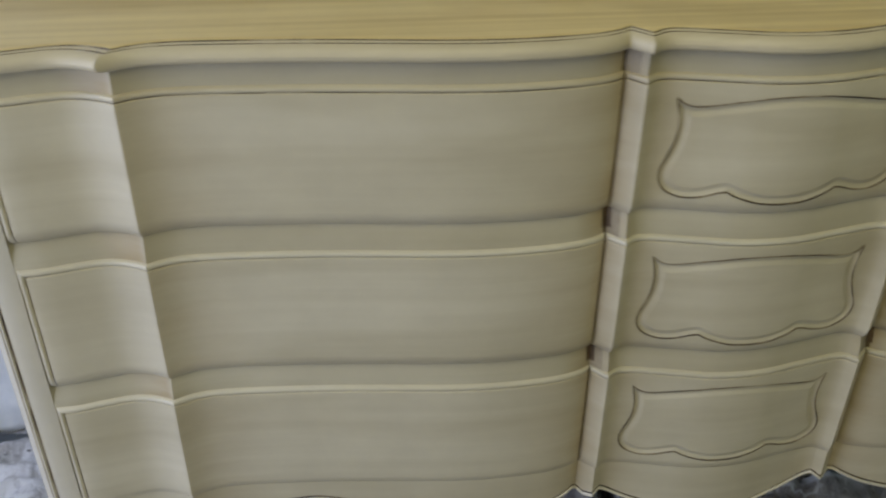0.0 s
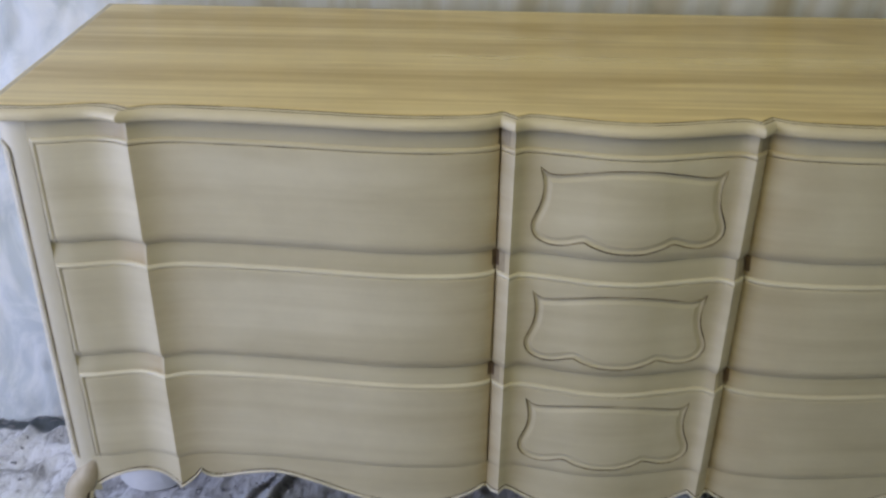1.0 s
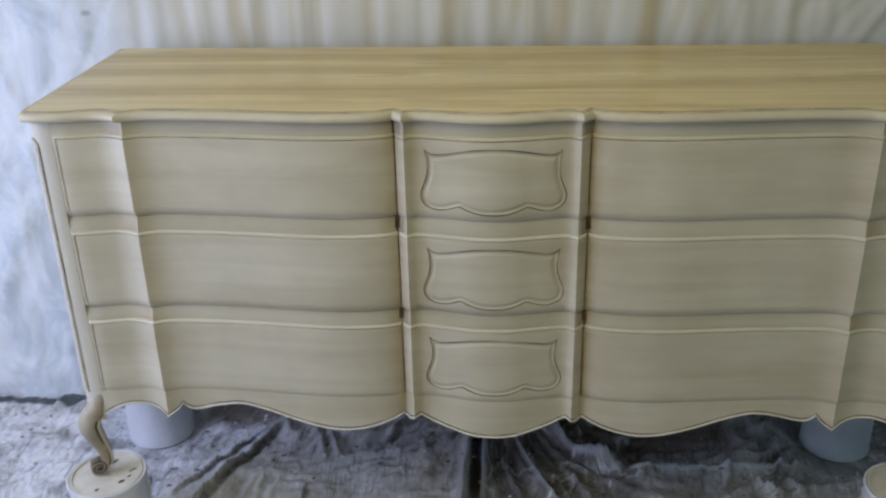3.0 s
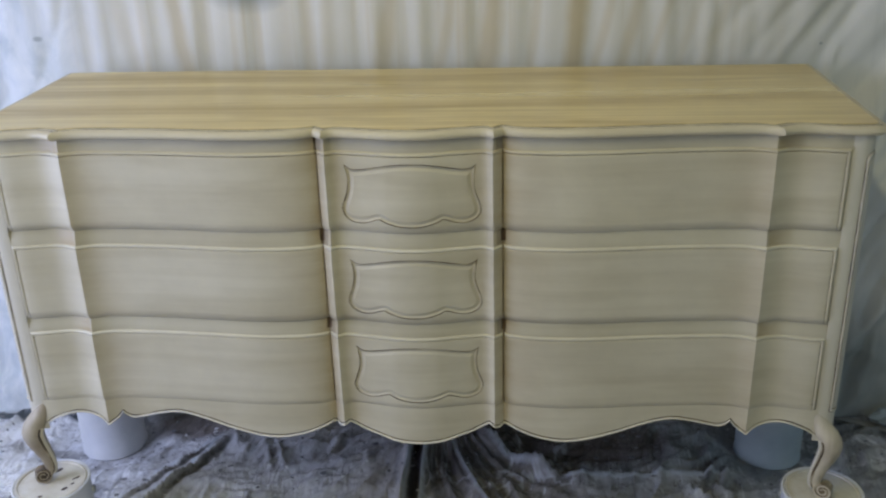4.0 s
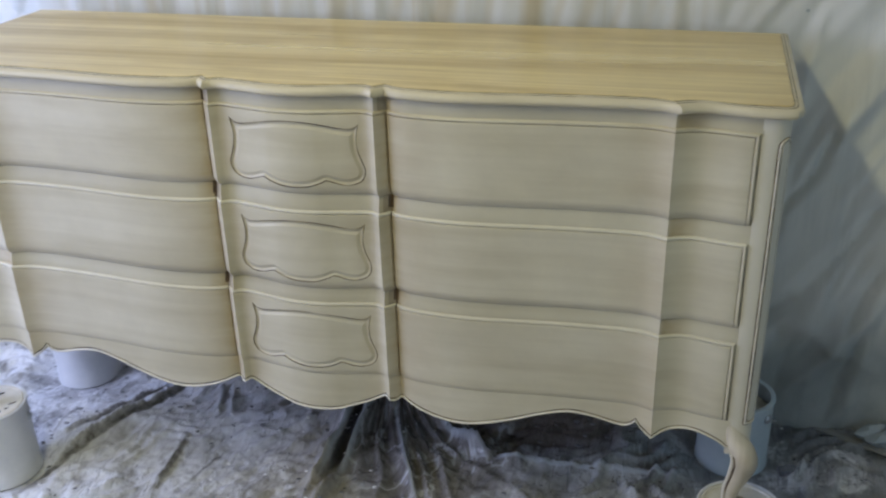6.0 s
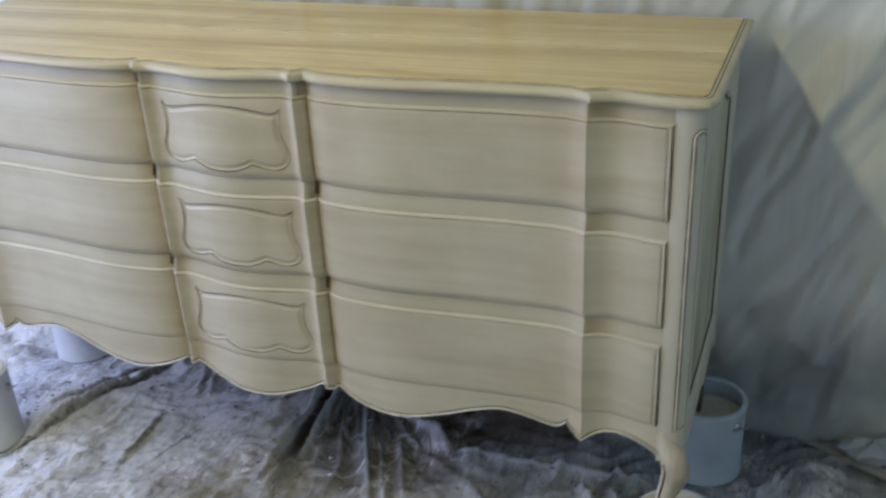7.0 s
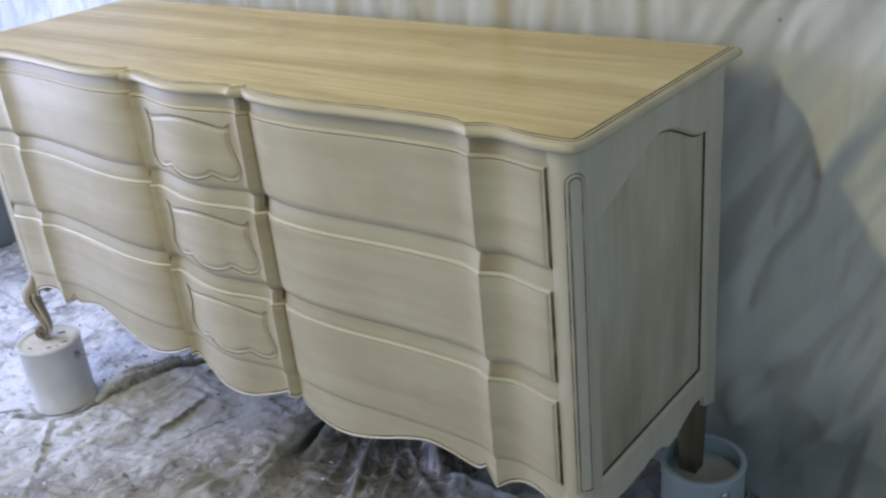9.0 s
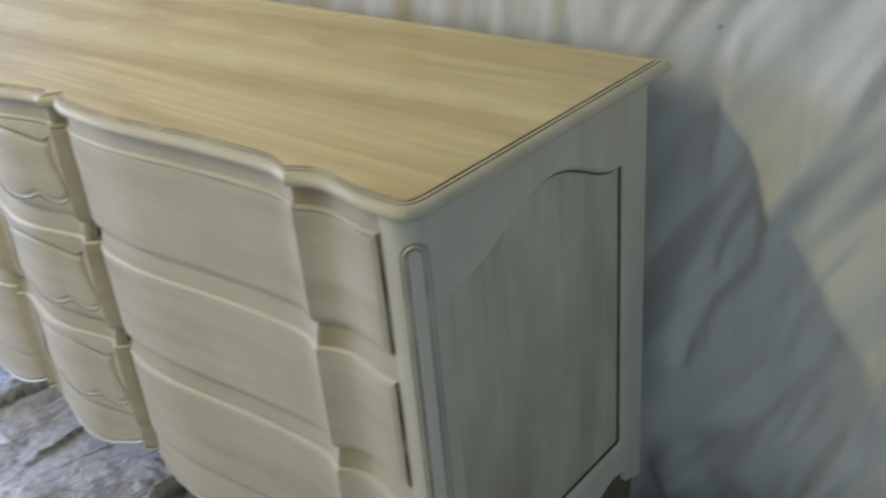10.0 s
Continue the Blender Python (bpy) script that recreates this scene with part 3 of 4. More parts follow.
def curtain():
    bm = bmesh.new()
    xs = spaced(-1.97, -1.5, 0.04)[:-1] + spaced(-1.5, 1.6, 0.0085)[:-1] + spaced(1.6, 2.7, 0.04)
    zs = spaced(0.012, 1.25, 0.014)[:-1] + spaced(1.25, 2.58, 0.07)
    front = [[(x, curtain_y(x, z), z) for x in xs] for z in zs]
    a = grid(bm, front)
    b = grid(bm, [[(x, y + 0.004, z) for x, y, z in row] for row in front])
    for i in (0, -1):
        for j in range(len(xs) - 1):
            bm.faces.new((a[i][j], a[i][j + 1], b[i][j + 1], b[i][j]))
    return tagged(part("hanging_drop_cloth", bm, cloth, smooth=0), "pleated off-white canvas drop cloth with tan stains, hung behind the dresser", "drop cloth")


curtain().data.shade_smooth()


# ---- the sheeting on the floor ----
CANS = ((-0.83, -0.005), (0.850, 0.015), (-0.878, 0.42), (0.850, 0.432))


def ridge(d, width):
    """A creased fold: sharp at its crest, flaring out at its foot."""
    return math.exp(-abs(d) / width)


def sheet_z(x, y):
    z = 0.012 + 0.010 * noise.noise((x * 3.1, y * 3.1, 1.0)) + 0.008 * noise.noise((x * 10, y * 10, 4.0))
    along, across = 0.77 * x + 0.64 * y, 0.64 * x - 0.77 * y
    crumple = noise.noise((across * 21 + 1.5 * noise.noise((x * 7, y * 7, 3.0)), along * 7, 7.0))
    z += 0.020 * (1 - abs(crumple) * 2.6 if abs(crumple) < 0.38 else 0.0) * (0.5 + noise.noise((x * 4, y * 4, 8.0)))
    z += 0.005 * max(0.0, noise.noise((x * 38, y * 38, 9.0))) + 0.003 * noise.noise((x * 70, y * 70, 2.0))
    # crumpled facets, drawn out along the folds
    bent = 0.4 * noise.noise((x * 9, y * 9, 5.5))
    for wide, high in ((15.0, 0.016), (31.0, 0.007)):
        near = noise.voronoi(((across * wide + bent), (along * wide * 0.5 + bent), 0.3))[0]
        z += high * max(0.0, 0.55 - (near[1] - near[0])) * (0.6 + noise.noise((x * 3.5, y * 3.5, wide)))
    # folds that run out from a gathered spot under the dresser
    dx, dy = x - 0.01, y - 0.46
    r = math.hypot(dx, dy)
    a = math.atan2(dy, dx)
    spread = math.exp(-((r - 0.26) / 0.24) ** 2) * min(1.0, r / 0.10)
    wave = a * 5.4 + 0.9 * noise.noise((x * 4, y * 4, 6.0))
    gap = abs(wave - round(wave))
    z += spread * 0.013 * ridge(gap, 0.12) * (0.5 + 0.9 * abs(noise.noise((round(wave) * 1.7, 0.7, r * 3))))
    for ax, ay, bx, by, high, width in ((-0.56, 0.44, -0.775, -0.13, 0.030, 0.016), (-0.452, 0.20, -0.428, -0.04, 0.018, 0.012), (-0.585, 0.41, -0.777, 0.10, 0.020, 0.010), (-0.46, 0.42, -0.42, 0.30, 0.020, 0.008), (-0.43, 0.42, -0.385, 0.31, 0.020, 0.008), (-0.065, 0.44, -0.075, 0.02, 0.060, 0.012), (-0.022, 0.44, -0.028, 0.16, 0.060, 0.010), (-0.028, 0.16, -0.05, -0.02, 0.030, 0.012), (0.03, 0.38, 0.185, 0.06, 0.036, 0.009), (0.16, 0.30, 0.25, 0.10, 0.026, 0.008), (0.10, 0.31, 0.22, 0.06, 0.022, 0.007), (0.09, 0.40, 0.19, 0.345, 0.055, 0.014), (0.19, 0.345, 0.310, 0.258, 0.052, 0.013), (0.310, 0.258, 0.48, 0.280, 0.034, 0.012), (0.48, 0.280, 0.76, 0.310, 0.026, 0.011), (0.36, 0.20, 0.52, 0.02, 0.022, 0.014), (0.60, 0.26, 0.68, 0.16, 0.024, 0.009), (0.64, 0.27, 0.74, 0.18, 0.020, 0.009), (-0.95, 0.1, -0.5, -0.32, 0.016, 0.012), (0.62, 0.20, 0.90, 0.26, 0.016, 0.014), (0.95, 0.25, 1.3, 0.33, 0.018, 0.016)):
        ux, uy = bx - ax, by - ay
        t = max(0.0, min(1.0, ((x - ax) * ux + (y - ay) * uy) / (ux * ux + uy * uy)))
        d = math.hypot(x - ax - t * ux, y - ay - t * uy) + (0.0015 if ax < -0.3 else 0.004) * noise.noise((x * 9, y * 9, ax))
        # pleats that lean over to one side
        if ax < -0.4 and (x - ax) * uy - (y - ay) * ux < 0:
            d *= 5
        z += high * ridge(d, width) * min(1.0, 0.2 + 2.5 * min(t, 1 - t))
    z += 0.14 * math.exp(-((r / 0.10) ** 1.3)) * (0.6 + 0.6 * ridge(gap, 0.15))
    for cx, cy in CANS:
        d = math.hypot(x - cx, y - cy)
        z *= min(1.0, max(0.0, (d - 0.088) / 0.07))
    return max(0.002, z) - 0.002


def floor_sheet():
    bm = bmesh.new()
    xs = spaced(-1.98, -1.5, 0.08)[:-1] + spaced(-1.5, 1.5, 0.0055)[:-1] + spaced(1.5, 2.75, 0.08)
    ys = spaced(-4.0, -0.65, 0.10)[:-1] + spaced(-0.65, 0.66, 0.0055)[:-1] + spaced(0.66, 0.78, 0.06)
    rows = [[(x, y, sheet_z(x, y)) for x in xs] for y in ys]
    grid(bm, rows)
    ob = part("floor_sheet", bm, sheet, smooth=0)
    ob.data.shade_smooth()
    return tagged(ob, "crumpled dusty plastic floor sheeting spattered with dried white paint", "plastic sheet")


floor_sheet()

# ---- the dresser ----
# plan of the serpentine front on one half: centre bow, corner strip, side bow, end
BOW = (
    [(-0.04, -0.018), (0, -0.021), (0.04, -0.018), (0.07, -0.0115), (0.10, -0.005), (0.13, 0.001), (0.145, 0.0), (0.158, -0.009)],
    [(0.158, -0.009), (0.1765, 0.009)],
    [(0.1765, 0.009), (0.19, 0.001), (0.215, -0.0065), (0.26, -0.0115), (0.31, -0.0130), (0.36, -0.0105), (0.42, -0.0045), (0.49, 0.002), (0.56, 0.006), (0.605, 0.0075), (0.635, 0.006), (0.655, 0.001), (0.672, -0.007)],
    [(0.672, -0.007), (0.682, -0.0015), (0.70, 0.005), (0.72, 0.007), (0.75, 0.0015), (0.78, -0.005), (0.808, -0.007)],
)
EDGE = (
    [(-0.05, 0.3185), (0, 0.315), (0.05, 0.3185), (0.085, 0.328), (0.12, 0.340), (0.147, 0.355)],
    [(0.147, 0.355), (0.168, 0.345)],
    [(0.168, 0.345), (0.182, 0.352)],
    [(0.182, 0.352), (0.222, 0.336), (0.262, 0.325), (0.30, 0.321), (0.345, 0.325), (0.41, 0.341), (0.46, 0.357), (0.515, 0.369), (0.56, 0.364), (0.60, 0.354), (0.62, 0.352), (0.634, 0.358), (0.641, 0.367)],
    [(0.641, 0.367), (0.652, 0.353), (0.672, 0.340)],
    [(0.672, 0.340), (0.692, 0.353), (0.72, 0.362), (0.75, 0.365), (0.78, 0.358), (0.80, 0.348), (0.808, 0.341)],
)
CUSPS = [0.147, 0.158, 0.168, 0.1765, 0.182, 0.641, 0.672]
TOP_Z = 0.998
DRAWER_Z = ((0.791, 0.953), (0.596, 0.760), (0.403, 0.567))


def bow(x):
    return pieces(abs(x), BOW)


def edge(x):
    return pieces(abs(x), EDGE)


def stations(a, b, step=0.008):
    """Places along the front, with the cusps among them."""
    xs = set(round(x, 5) for x in spaced(a, b, step))
    xs |= {s * c for c in CUSPS for s in (-1, 1) if a < s * c < b}
    return sorted(xs)


LIP = [(0.0, 0.011), (0.0006, 0.0042), (0.0018, 0.0014), (0.0034, 0.0002), (0.0050, 0.0), (0.0064, 0.0006), (0.0074, 0.0018), (0.0084, 0.0018), (0.0092, 0.0006), (0.0130, 0.0002)]
FOOT = [(0.0, 0.0088), (0.0020, 0.0066), (0.0052, 0.0044), (0.0090, 0.0023), (0.0135, 0.0008), (0.0180, 0.0)]
LOW_FOOT = [(0.0, 0.0037), (0.0018, 0.0030), (0.0045, 0.0019), (0.0085, 0.0008), (0.0130, 0.0)]
ROUND = [(0.0, 0.010), (0.0004, 0.003), (0.0015, 0.0006), (0.003, 0.0)]


def level(profile, d):
    if d >= profile[-1][0]:
        return profile[-1][1]
    for (d0, h0), (d1, h1) in zip(profile, profile[1:]):
        if d <= d1:
            return h0 + (h1 - h0) * (d - d0) / (d1 - d0)


def drawer_front(x0, x1, z0, z1, lip_low, lip_high, carve=None, foot=FOOT):
    """A drawer front that follows the bow, with a rounded lip and a glazed line inside it; carve(x, z) sinks a pattern."""
    bm = bmesh.new()
    step = 0.0022 if carve else 0.008
    inner = [x for x in stations(x0, x1, step) if x0 + 0.0140 < x < x1 - 0.0140]
    xs = [x0 + d for d, _ in LIP] + inner + [x1 - d for d, _ in reversed(LIP)]
    zs = [z0 + d for d, _ in foot] + spaced(z0 + 0.019, z1 - 0.016, 0.0022 if carve else 0.03) + [z1 - d for d, _ in reversed(LIP)]

    def depth(x, z):
        inside = z1 - z
        a, b = x - x0, x1 - x
        for d, lipped in ((a, lip_low), (b, lip_high)):
            if lipped:
                inside = min(inside, d)
        h = max(level(LIP, inside), level(foot, z - z0))
        for d, lipped in ((a, lip_low), (b, lip_high)):
            if not lipped:
                h = max(h, level(ROUND, d))
        return h, inside
    rows = [[(x, bow(x) + depth(x, z)[0] + (carve(x, z) if carve else 0.0), z) for x in xs] for z in zs]

    def slot(i, j):
        x, z = (xs[j] + xs[j + 1]) / 2, (zs[i] + zs[i + 1]) / 2
        inside = depth(x, z)[1]
        if inside < 0.0018 and z1 - z > 0.0018:
            return 2
        # the rubbed bead along the top edge, its highlight painted in as lighter cream
        if z1 - z < 0.0066:
            return 3
        if not 0.0074 < inside < 0.0084:
            return 0
        return 1 if z1 - z < 0.0084 else 2
    grid(bm, rows, slot)
    return bm


CARTOUCHE = ([(0.0, 0.0620), (0.03, 0.0605), (0.062, 0.0550), (0.088, 0.0495), (0.106, 0.0475), (0.117, 0.0505), (0.1235, 0.0560)],
             [(0.1235, 0.0560), (0.1205, 0.043), (0.1185, 0.026), (0.1205, 0.006), (0.1265, -0.012), (0.1315, -0.026), (0.1305, -0.040), (0.122, -0.0515), (0.105, -0.0575), (0.086, -0.0560), (0.069, -0.0500), (0.060, -0.0480)],
             [(0.060, -0.0480), (0.048, -0.0540), (0.024, -0.0610), (0.0, -0.0625)])


def dense(points, n):
    """A smooth run of n points through control points in the plane."""
    out = []
    for k in range(n):
        u = k / (n - 1) * (len(points) - 1)
        out.append((spline([(i, p[0]) for i, p in enumerate(points)], u), spline([(i, p[1]) for i, p in enumerate(points)], u)))
    return out


CARVE_X, CARVE_Z = 0.002, -0.003


def cartouche_loop():
    half = []
    for pts, n in zip(CARTOUCHE, (13, 32, 11)):
        half += dense(pts, n)[:-1]
    half.append(CARTOUCHE[-1][-1])
    return half + [(-x, z) for x, z in half[-2:0:-1]]


def carver(zc):
    """Sinks a hollow channel just inside the cartouche outline round a level field."""
    loop = np.array(cartouche_loop())
    a, b = loop, np.roll(loop, -1, axis=0)
    ab = b - a

    def sink(x, z):
        p = np.array((x - CARVE_X, z - zc))
        if abs(p[0]) > 0.134 or not -0.066 < p[1] < 0.066:
            return 0.0
        t = np.clip(((p - a) * ab).sum(1) / (ab * ab).sum(1), 0, 1)
        d = np.sqrt(((a + t[:, None] * ab - p) ** 2).sum(1)).min()
        crossing = (a[:, 1] > p[1]) != (b[:, 1] > p[1])
        inside = int((crossing & (p[0] < a[:, 0] + (p[1] - a[:, 1]) / np.where(ab[:, 1] == 0, 1e-9, ab[:, 1]) * ab[:, 0])).sum()) % 2
        s = d if inside else -d
        if -0.0010 < s < 0.0105:
            return 0.0025 * math.sin(math.pi * (s + 0.0010) / 0.0115) ** 1.3
        return 0.0
    return sink


def inset(loop, d):
    """A closed plane loop (clockwise or not) moved inwards by d."""
    area = sum(a[0] * b[1] - b[0] * a[1] for a, b in zip(loop, loop[1:] + loop[:1]))
    s = 1 if area > 0 else -1
    out = []
    n = len(loop)
    for i in range(n):
        (ax, ay), (px, py), (bx, by) = loop[i - 1], loop[i], loop[(i + 1) % n]
        t1, t2 = Vector((px - ax, py - ay)), Vector((bx - px, by - py))
        t1, t2 = t1.normalized(), t2.normalized()
        nx, ny = -(t1.y + t2.y), t1.x + t2.x
        m = math.hypot(nx, ny) or 1
        k = min(1.6, 1 / max(0.35, m / 2))
        out.append((px + s * d * k * nx / m, py + s * d * k * ny / m))
    return out


def cartouche(zc):
    """The thin line of brown glaze along the outer lip of the carved channel."""
    loop = cartouche_loop()
    bm = bmesh.new()
    rings = [[(x + CARVE_X, bow(x + CARVE_X) - h, zc + z) for x, z in inset(loop, d)] for d, h in ((-0.0016, -0.0004), (-0.0013, 0.0004), (-0.0002, 0.0004), (0.0004, -0.0006))]
    grid(bm, rings, closed=True)
    return bm


def front_frame():
    """The case front behind the drawers, with dark glaze in the slots beside the middle drawers."""
    bm = bmesh.new()
    xs = stations(-0.812, 0.812, 0.004)
    zs = [0.39, 0.403, 0.567, 0.574, 0.580, 0.5925, 0.596, 0.760, 0.767, 0.774, 0.7875, 0.791, 0.953, 0.966, 0.985]
    back = [0.010, 0.010, 0.0048, 0.0054, 0.0064, 0.0098, 0.0104, 0.0048, 0.0054, 0.0064, 0.0098, 0.0104, 0.0045, 0.0052, 0.006]
    rows = [[(x, bow(x) + h, z) for x in xs] for z, h in zip(zs, back)]

    def wash(i, j):
        x = abs(xs[j] + xs[j + 1]) / 2
        # glaze gathers in the corner under each drawer
        if i in (3, 4, 5, 8, 9, 10) and 0.1700 < x < 0.1830:
            return 3
        if 0.1742 < x < 0.1788:
            return 1
        return 2 if 0.164 < x <= 0.1742 else 0
    grid(bm, rows, wash)
    return bm


def apron():
    bm = bmesh.new()
    xs = stations(-0.812, 0.812, 0.006)
    rows = []
    for up, h in ((None, 0.004), (0.0130, 0.0030), (0.0088, 0.0030), (0.0078, 0.0050), (0.0066, 0.0050), (0.0058, 0.0030), (0.0038, 0.0012), (0.0014, 0.0016), (0.0, 0.0040), (0.0, 0.026)):
        rows.append([(x, bow(x) + h, 0.4025 if up is None else edge(x) + up) for x in xs])
    rows.append([(x, bow(x) + 0.026, 0.4025) for x in xs])
    grid(bm, rows, lambda i, j: 1 if i in (2, 3, 4) else (2 if i in (5, 6, 7) else 0))
    return bm


POST = [(0.806, -0.002), (0.817, -0.0035), (0.829, -0.003), (0.840, 0.001), (0.847, 0.008), (0.8505, 0.018), (0.851, 0.032)]


def post_point(s, out=0.0):
    """A place on the rounded corner post: s runs from 0 at the front to 1 at the side."""
    u = s * (len(POST) - 1)

    def at(v):
        return Vector((spline([(i, p[0]) for i, p in enumerate(POST)], v), spline([(i, p[1]) for i, p in enumerate(POST)], v)))
    p, d = at(u), (at(min(u + 0.05, 6)) - at(max(u - 0.05, 0))).normalized()
    return p + out * Vector((d.y, -d.x))


def corner_post(sgn):
    bm = bmesh.new()
    ss = [k / 20 for k in range(21)]
    rows = [[(sgn * post_point(s).x, post_point(s).y, z) for s in ss] for z in (0.330, 0.37, 0.6, 0.985)]
    grid(bm, rows)
    return bm


def post_inset(sgn):
    """A tall round-topped moulding on the corner post."""
    length, z0, z1 = 0.068, 0.397, 0.948
    bm = bmesh.new()
    rings = []
    for d, h in ((0, 0.0003), (0.0003, 0.0006), (0.0023, 0.0006), (0.0030, 0.0024), (0.0046, 0.0026), (0.0058, 0.0010), (0.0064, 0.0006), (0.0080, 0.0006), (0.0086, 0.0012)):
        a, b = 0.0250 + d, 0.0595 - d
        r = (b - a) / 2
        runs = [z0 + d + (z1 - 0.018 - z0 - d) * k / 9 for k in range(10)]
        loop = [(a, z) for z in runs]
        loop += [(a + r - r * math.cos(t), z1 - 0.018 + r * math.sin(t)) for t in (math.pi * k / 12 for k in range(1, 12))]
        loop += [(b, z) for z in reversed(runs)] + [(b - (b - a) * k / 6, z0 + d) for k in range(1, 6)]
        ring = []
        for s, z in loop:
            p = post_point(s / length, h)
            ring.append((sgn * p.x, p.y, z))
        rings.append(ring)
    vs = grid(bm, rings, lambda i, j: 1 if i in (0, 1, 5, 6) else 0, closed=True)
    last, foot_row = vs[-1][:-5], vs[-1][-5:]
    n = len(last)
    bm.faces.new([last[-1]] + list(foot_row) + [last[0]])
    for i in range(n // 2 - 1):
        q = (last[i], last[i + 1], last[n - 2 - i], last[n - 1 - i])
        bm.faces.new(q if len(set(q)) == 4 else tuple(dict.fromkeys(q)))
    return bm


ARCH = ([(0.044, 0.864), (0.09, 0.873), (0.14, 0.893), (0.19, 0.916), (0.24, 0.929), (0.285, 0.925), (0.33, 0.907), (0.37, 0.888), (0.40, 0.880), (0.425, 0.882)],)
SIDE_EDGE = ([(0.032, 0.318), (0.075, 0.330), (0.13, 0.327), (0.19, 0.330), (0.235, 0.335), (0.255, 0.330)],
             [(0.255, 0.330), (0.275, 0.316), (0.30, 0.314), (0.345, 0.330), (0.39, 0.343), (0.425, 0.337)],
             [(0.425, 0.337), (0.435, 0.30), (0.475, 0.295)])


def side_frame(sgn):
    """Stiles and rails of one end, round an arched opening."""
    bm = bmesh.new()
    out, inn, low = 0.851, 0.8425, 0.392
    ys = spaced(0.044, 0.425, 0.008)
    full = [(0.032, 0.038), (0.038, 0.044)]

    def p(x, y, z):
        return (sgn * x, y, z)
    for y0, y1 in full + [(0.425, 0.431), (0.431, 0.475)]:
        rows = [[p(out, y, pieces(y, SIDE_EDGE)) for y in (y0, y1)], [p(out, y, low) for y in (y0, y1)], [p(out, y, pieces(min(max(y, 0.044), 0.425), ARCH)) for y in (y0, y1)], [p(out, y, 0.985) for y in (y0, y1)]]
        grid(bm, rows)
    grid(bm, [[p(out, y, pieces(y, ARCH)) for y in ys], [p(out, y, 0.985) for y in ys]])
    grid(bm, [[p(out, y, pieces(y, SIDE_EDGE)) for y in ys], [p(out, y, pieces(y, SIDE_EDGE) + 0.012) for y in ys], [p(out, y, low) for y in ys]])
    # the moulded return into the panel
    loop = [(y, pieces(y, ARCH)) for y in ys] + [(y, low) for y in reversed(ys)]
    rings = []
    for d, x in ((0.0, out), (0.003, out - 0.0015), (0.006, out - 0.006), (0.0075, inn), (0.0095, inn)):
        rings.append([p(x, y, z) for y, z in inset(loop, d)])
    grid(bm, rings, lambda i, j: 1 if i in (2, 3) else 0, closed=True)
    # underside of the end rail and the back edge
    every = [0.032, 0.038] + ys + [0.431, 0.475]
    grid(bm, [[p(out, y, pieces(y, SIDE_EDGE)) for y in every], [p(out - 0.022, y, pieces(y, SIDE_EDGE)) for y in every]])
    grid(bm, [[p(out, 0.475, z) for z in (0.295, 0.985)], [p(out - 0.022, 0.475, z) for z in (0.295, 0.985)]])
    return bm


def table_top():
    """The overhanging top: a rounded nose, a step and a groove round a flat field."""
    front = []
    for x in stations(-0.812, 0.812, 0.008):
        front.append((x * 1.012, bow(x) - 0.010))
    right = [(0.840, -0.017), (0.855, -0.012), (0.864, 0.001), (0.867, 0.018), (0.867, 0.05)]
    right += [(0.867, y) for y in spaced(0.10, 0.45, 0.05)] + [(0.867, 0.512)]
    back = [(x, 0.512) for x in spaced(-0.80, 0.80, 0.08)]
    loop = front + right + back[::-1] + [(-x, y) for x, y in right[::-1]]
    bm = bmesh.new()
    n = len(front)

    def moved(d):
        # the front keeps its cusps as it steps back, the ends turn the corner
        return [(x * (1 - d / 0.86), y + d) if i < n else p for i, ((x, y), p) in enumerate(zip(loop, inset(loop, d)))]
    profile = ((0.022, 0.9778), (0.010, 0.9780), (0.0042, 0.9796), (0.0010, 0.9826), (0.0, 0.9862), (0.0008, 0.9898), (0.0030, 0.9928), (0.0064, 0.9948), (0.0100, 0.9956), (0.0108, 0.9946), (0.0116, 0.9946), (0.0122, 0.9958), (0.0156, 0.9966), (0.0162, 0.9957), (0.0170, 0.9957), (0.0176, 0.9972), (0.0215, TOP_Z))
    rings = [[(x, y, z) for x, y in moved(d)] for d, z in profile]
    vs = grid(bm, rings, lambda i, j: 1 if i in (9, 10, 13, 14) else (2 if i > 14 else 0), closed=True)
    edge_loop = [v.co.copy() for v in vs[-1]]
    rows = [[(p.x, y if k else p.y, TOP_Z) for p in edge_loop[:n]] for k, y in enumerate((None, 0.08, 0.25, 0.4905))]
    grid(bm, rows, lambda i, j: 2)
    for sgn in (1, -1):
        x0 = abs(edge_loop[0].x)
        ends = [p for p in edge_loop[n:] if p.x * sgn > x0 - 0.001]
        ends = ends if sgn > 0 else ends[::-1]
        ring = [(sgn * x0, edge_loop[0].y)] + [(p.x, p.y) for p in ends] + [(sgn * x0, 0.4905), (sgn * x0, 0.25), (sgn * x0, 0.08)]
        centre = bm.verts.new((sgn * (x0 + 0.018), 0.24, TOP_Z))
        round_it = [bm.verts.new((x, y, TOP_Z)) for x, y in ring]
        for a, b in zip(round_it, round_it[1:] + round_it[:1]):
            bm.faces.new((a, b, centre)).material_index = 2
    low = bm.faces.new(vs[0])
    bmesh.ops.triangulate(bm, faces=[low])
    return bm


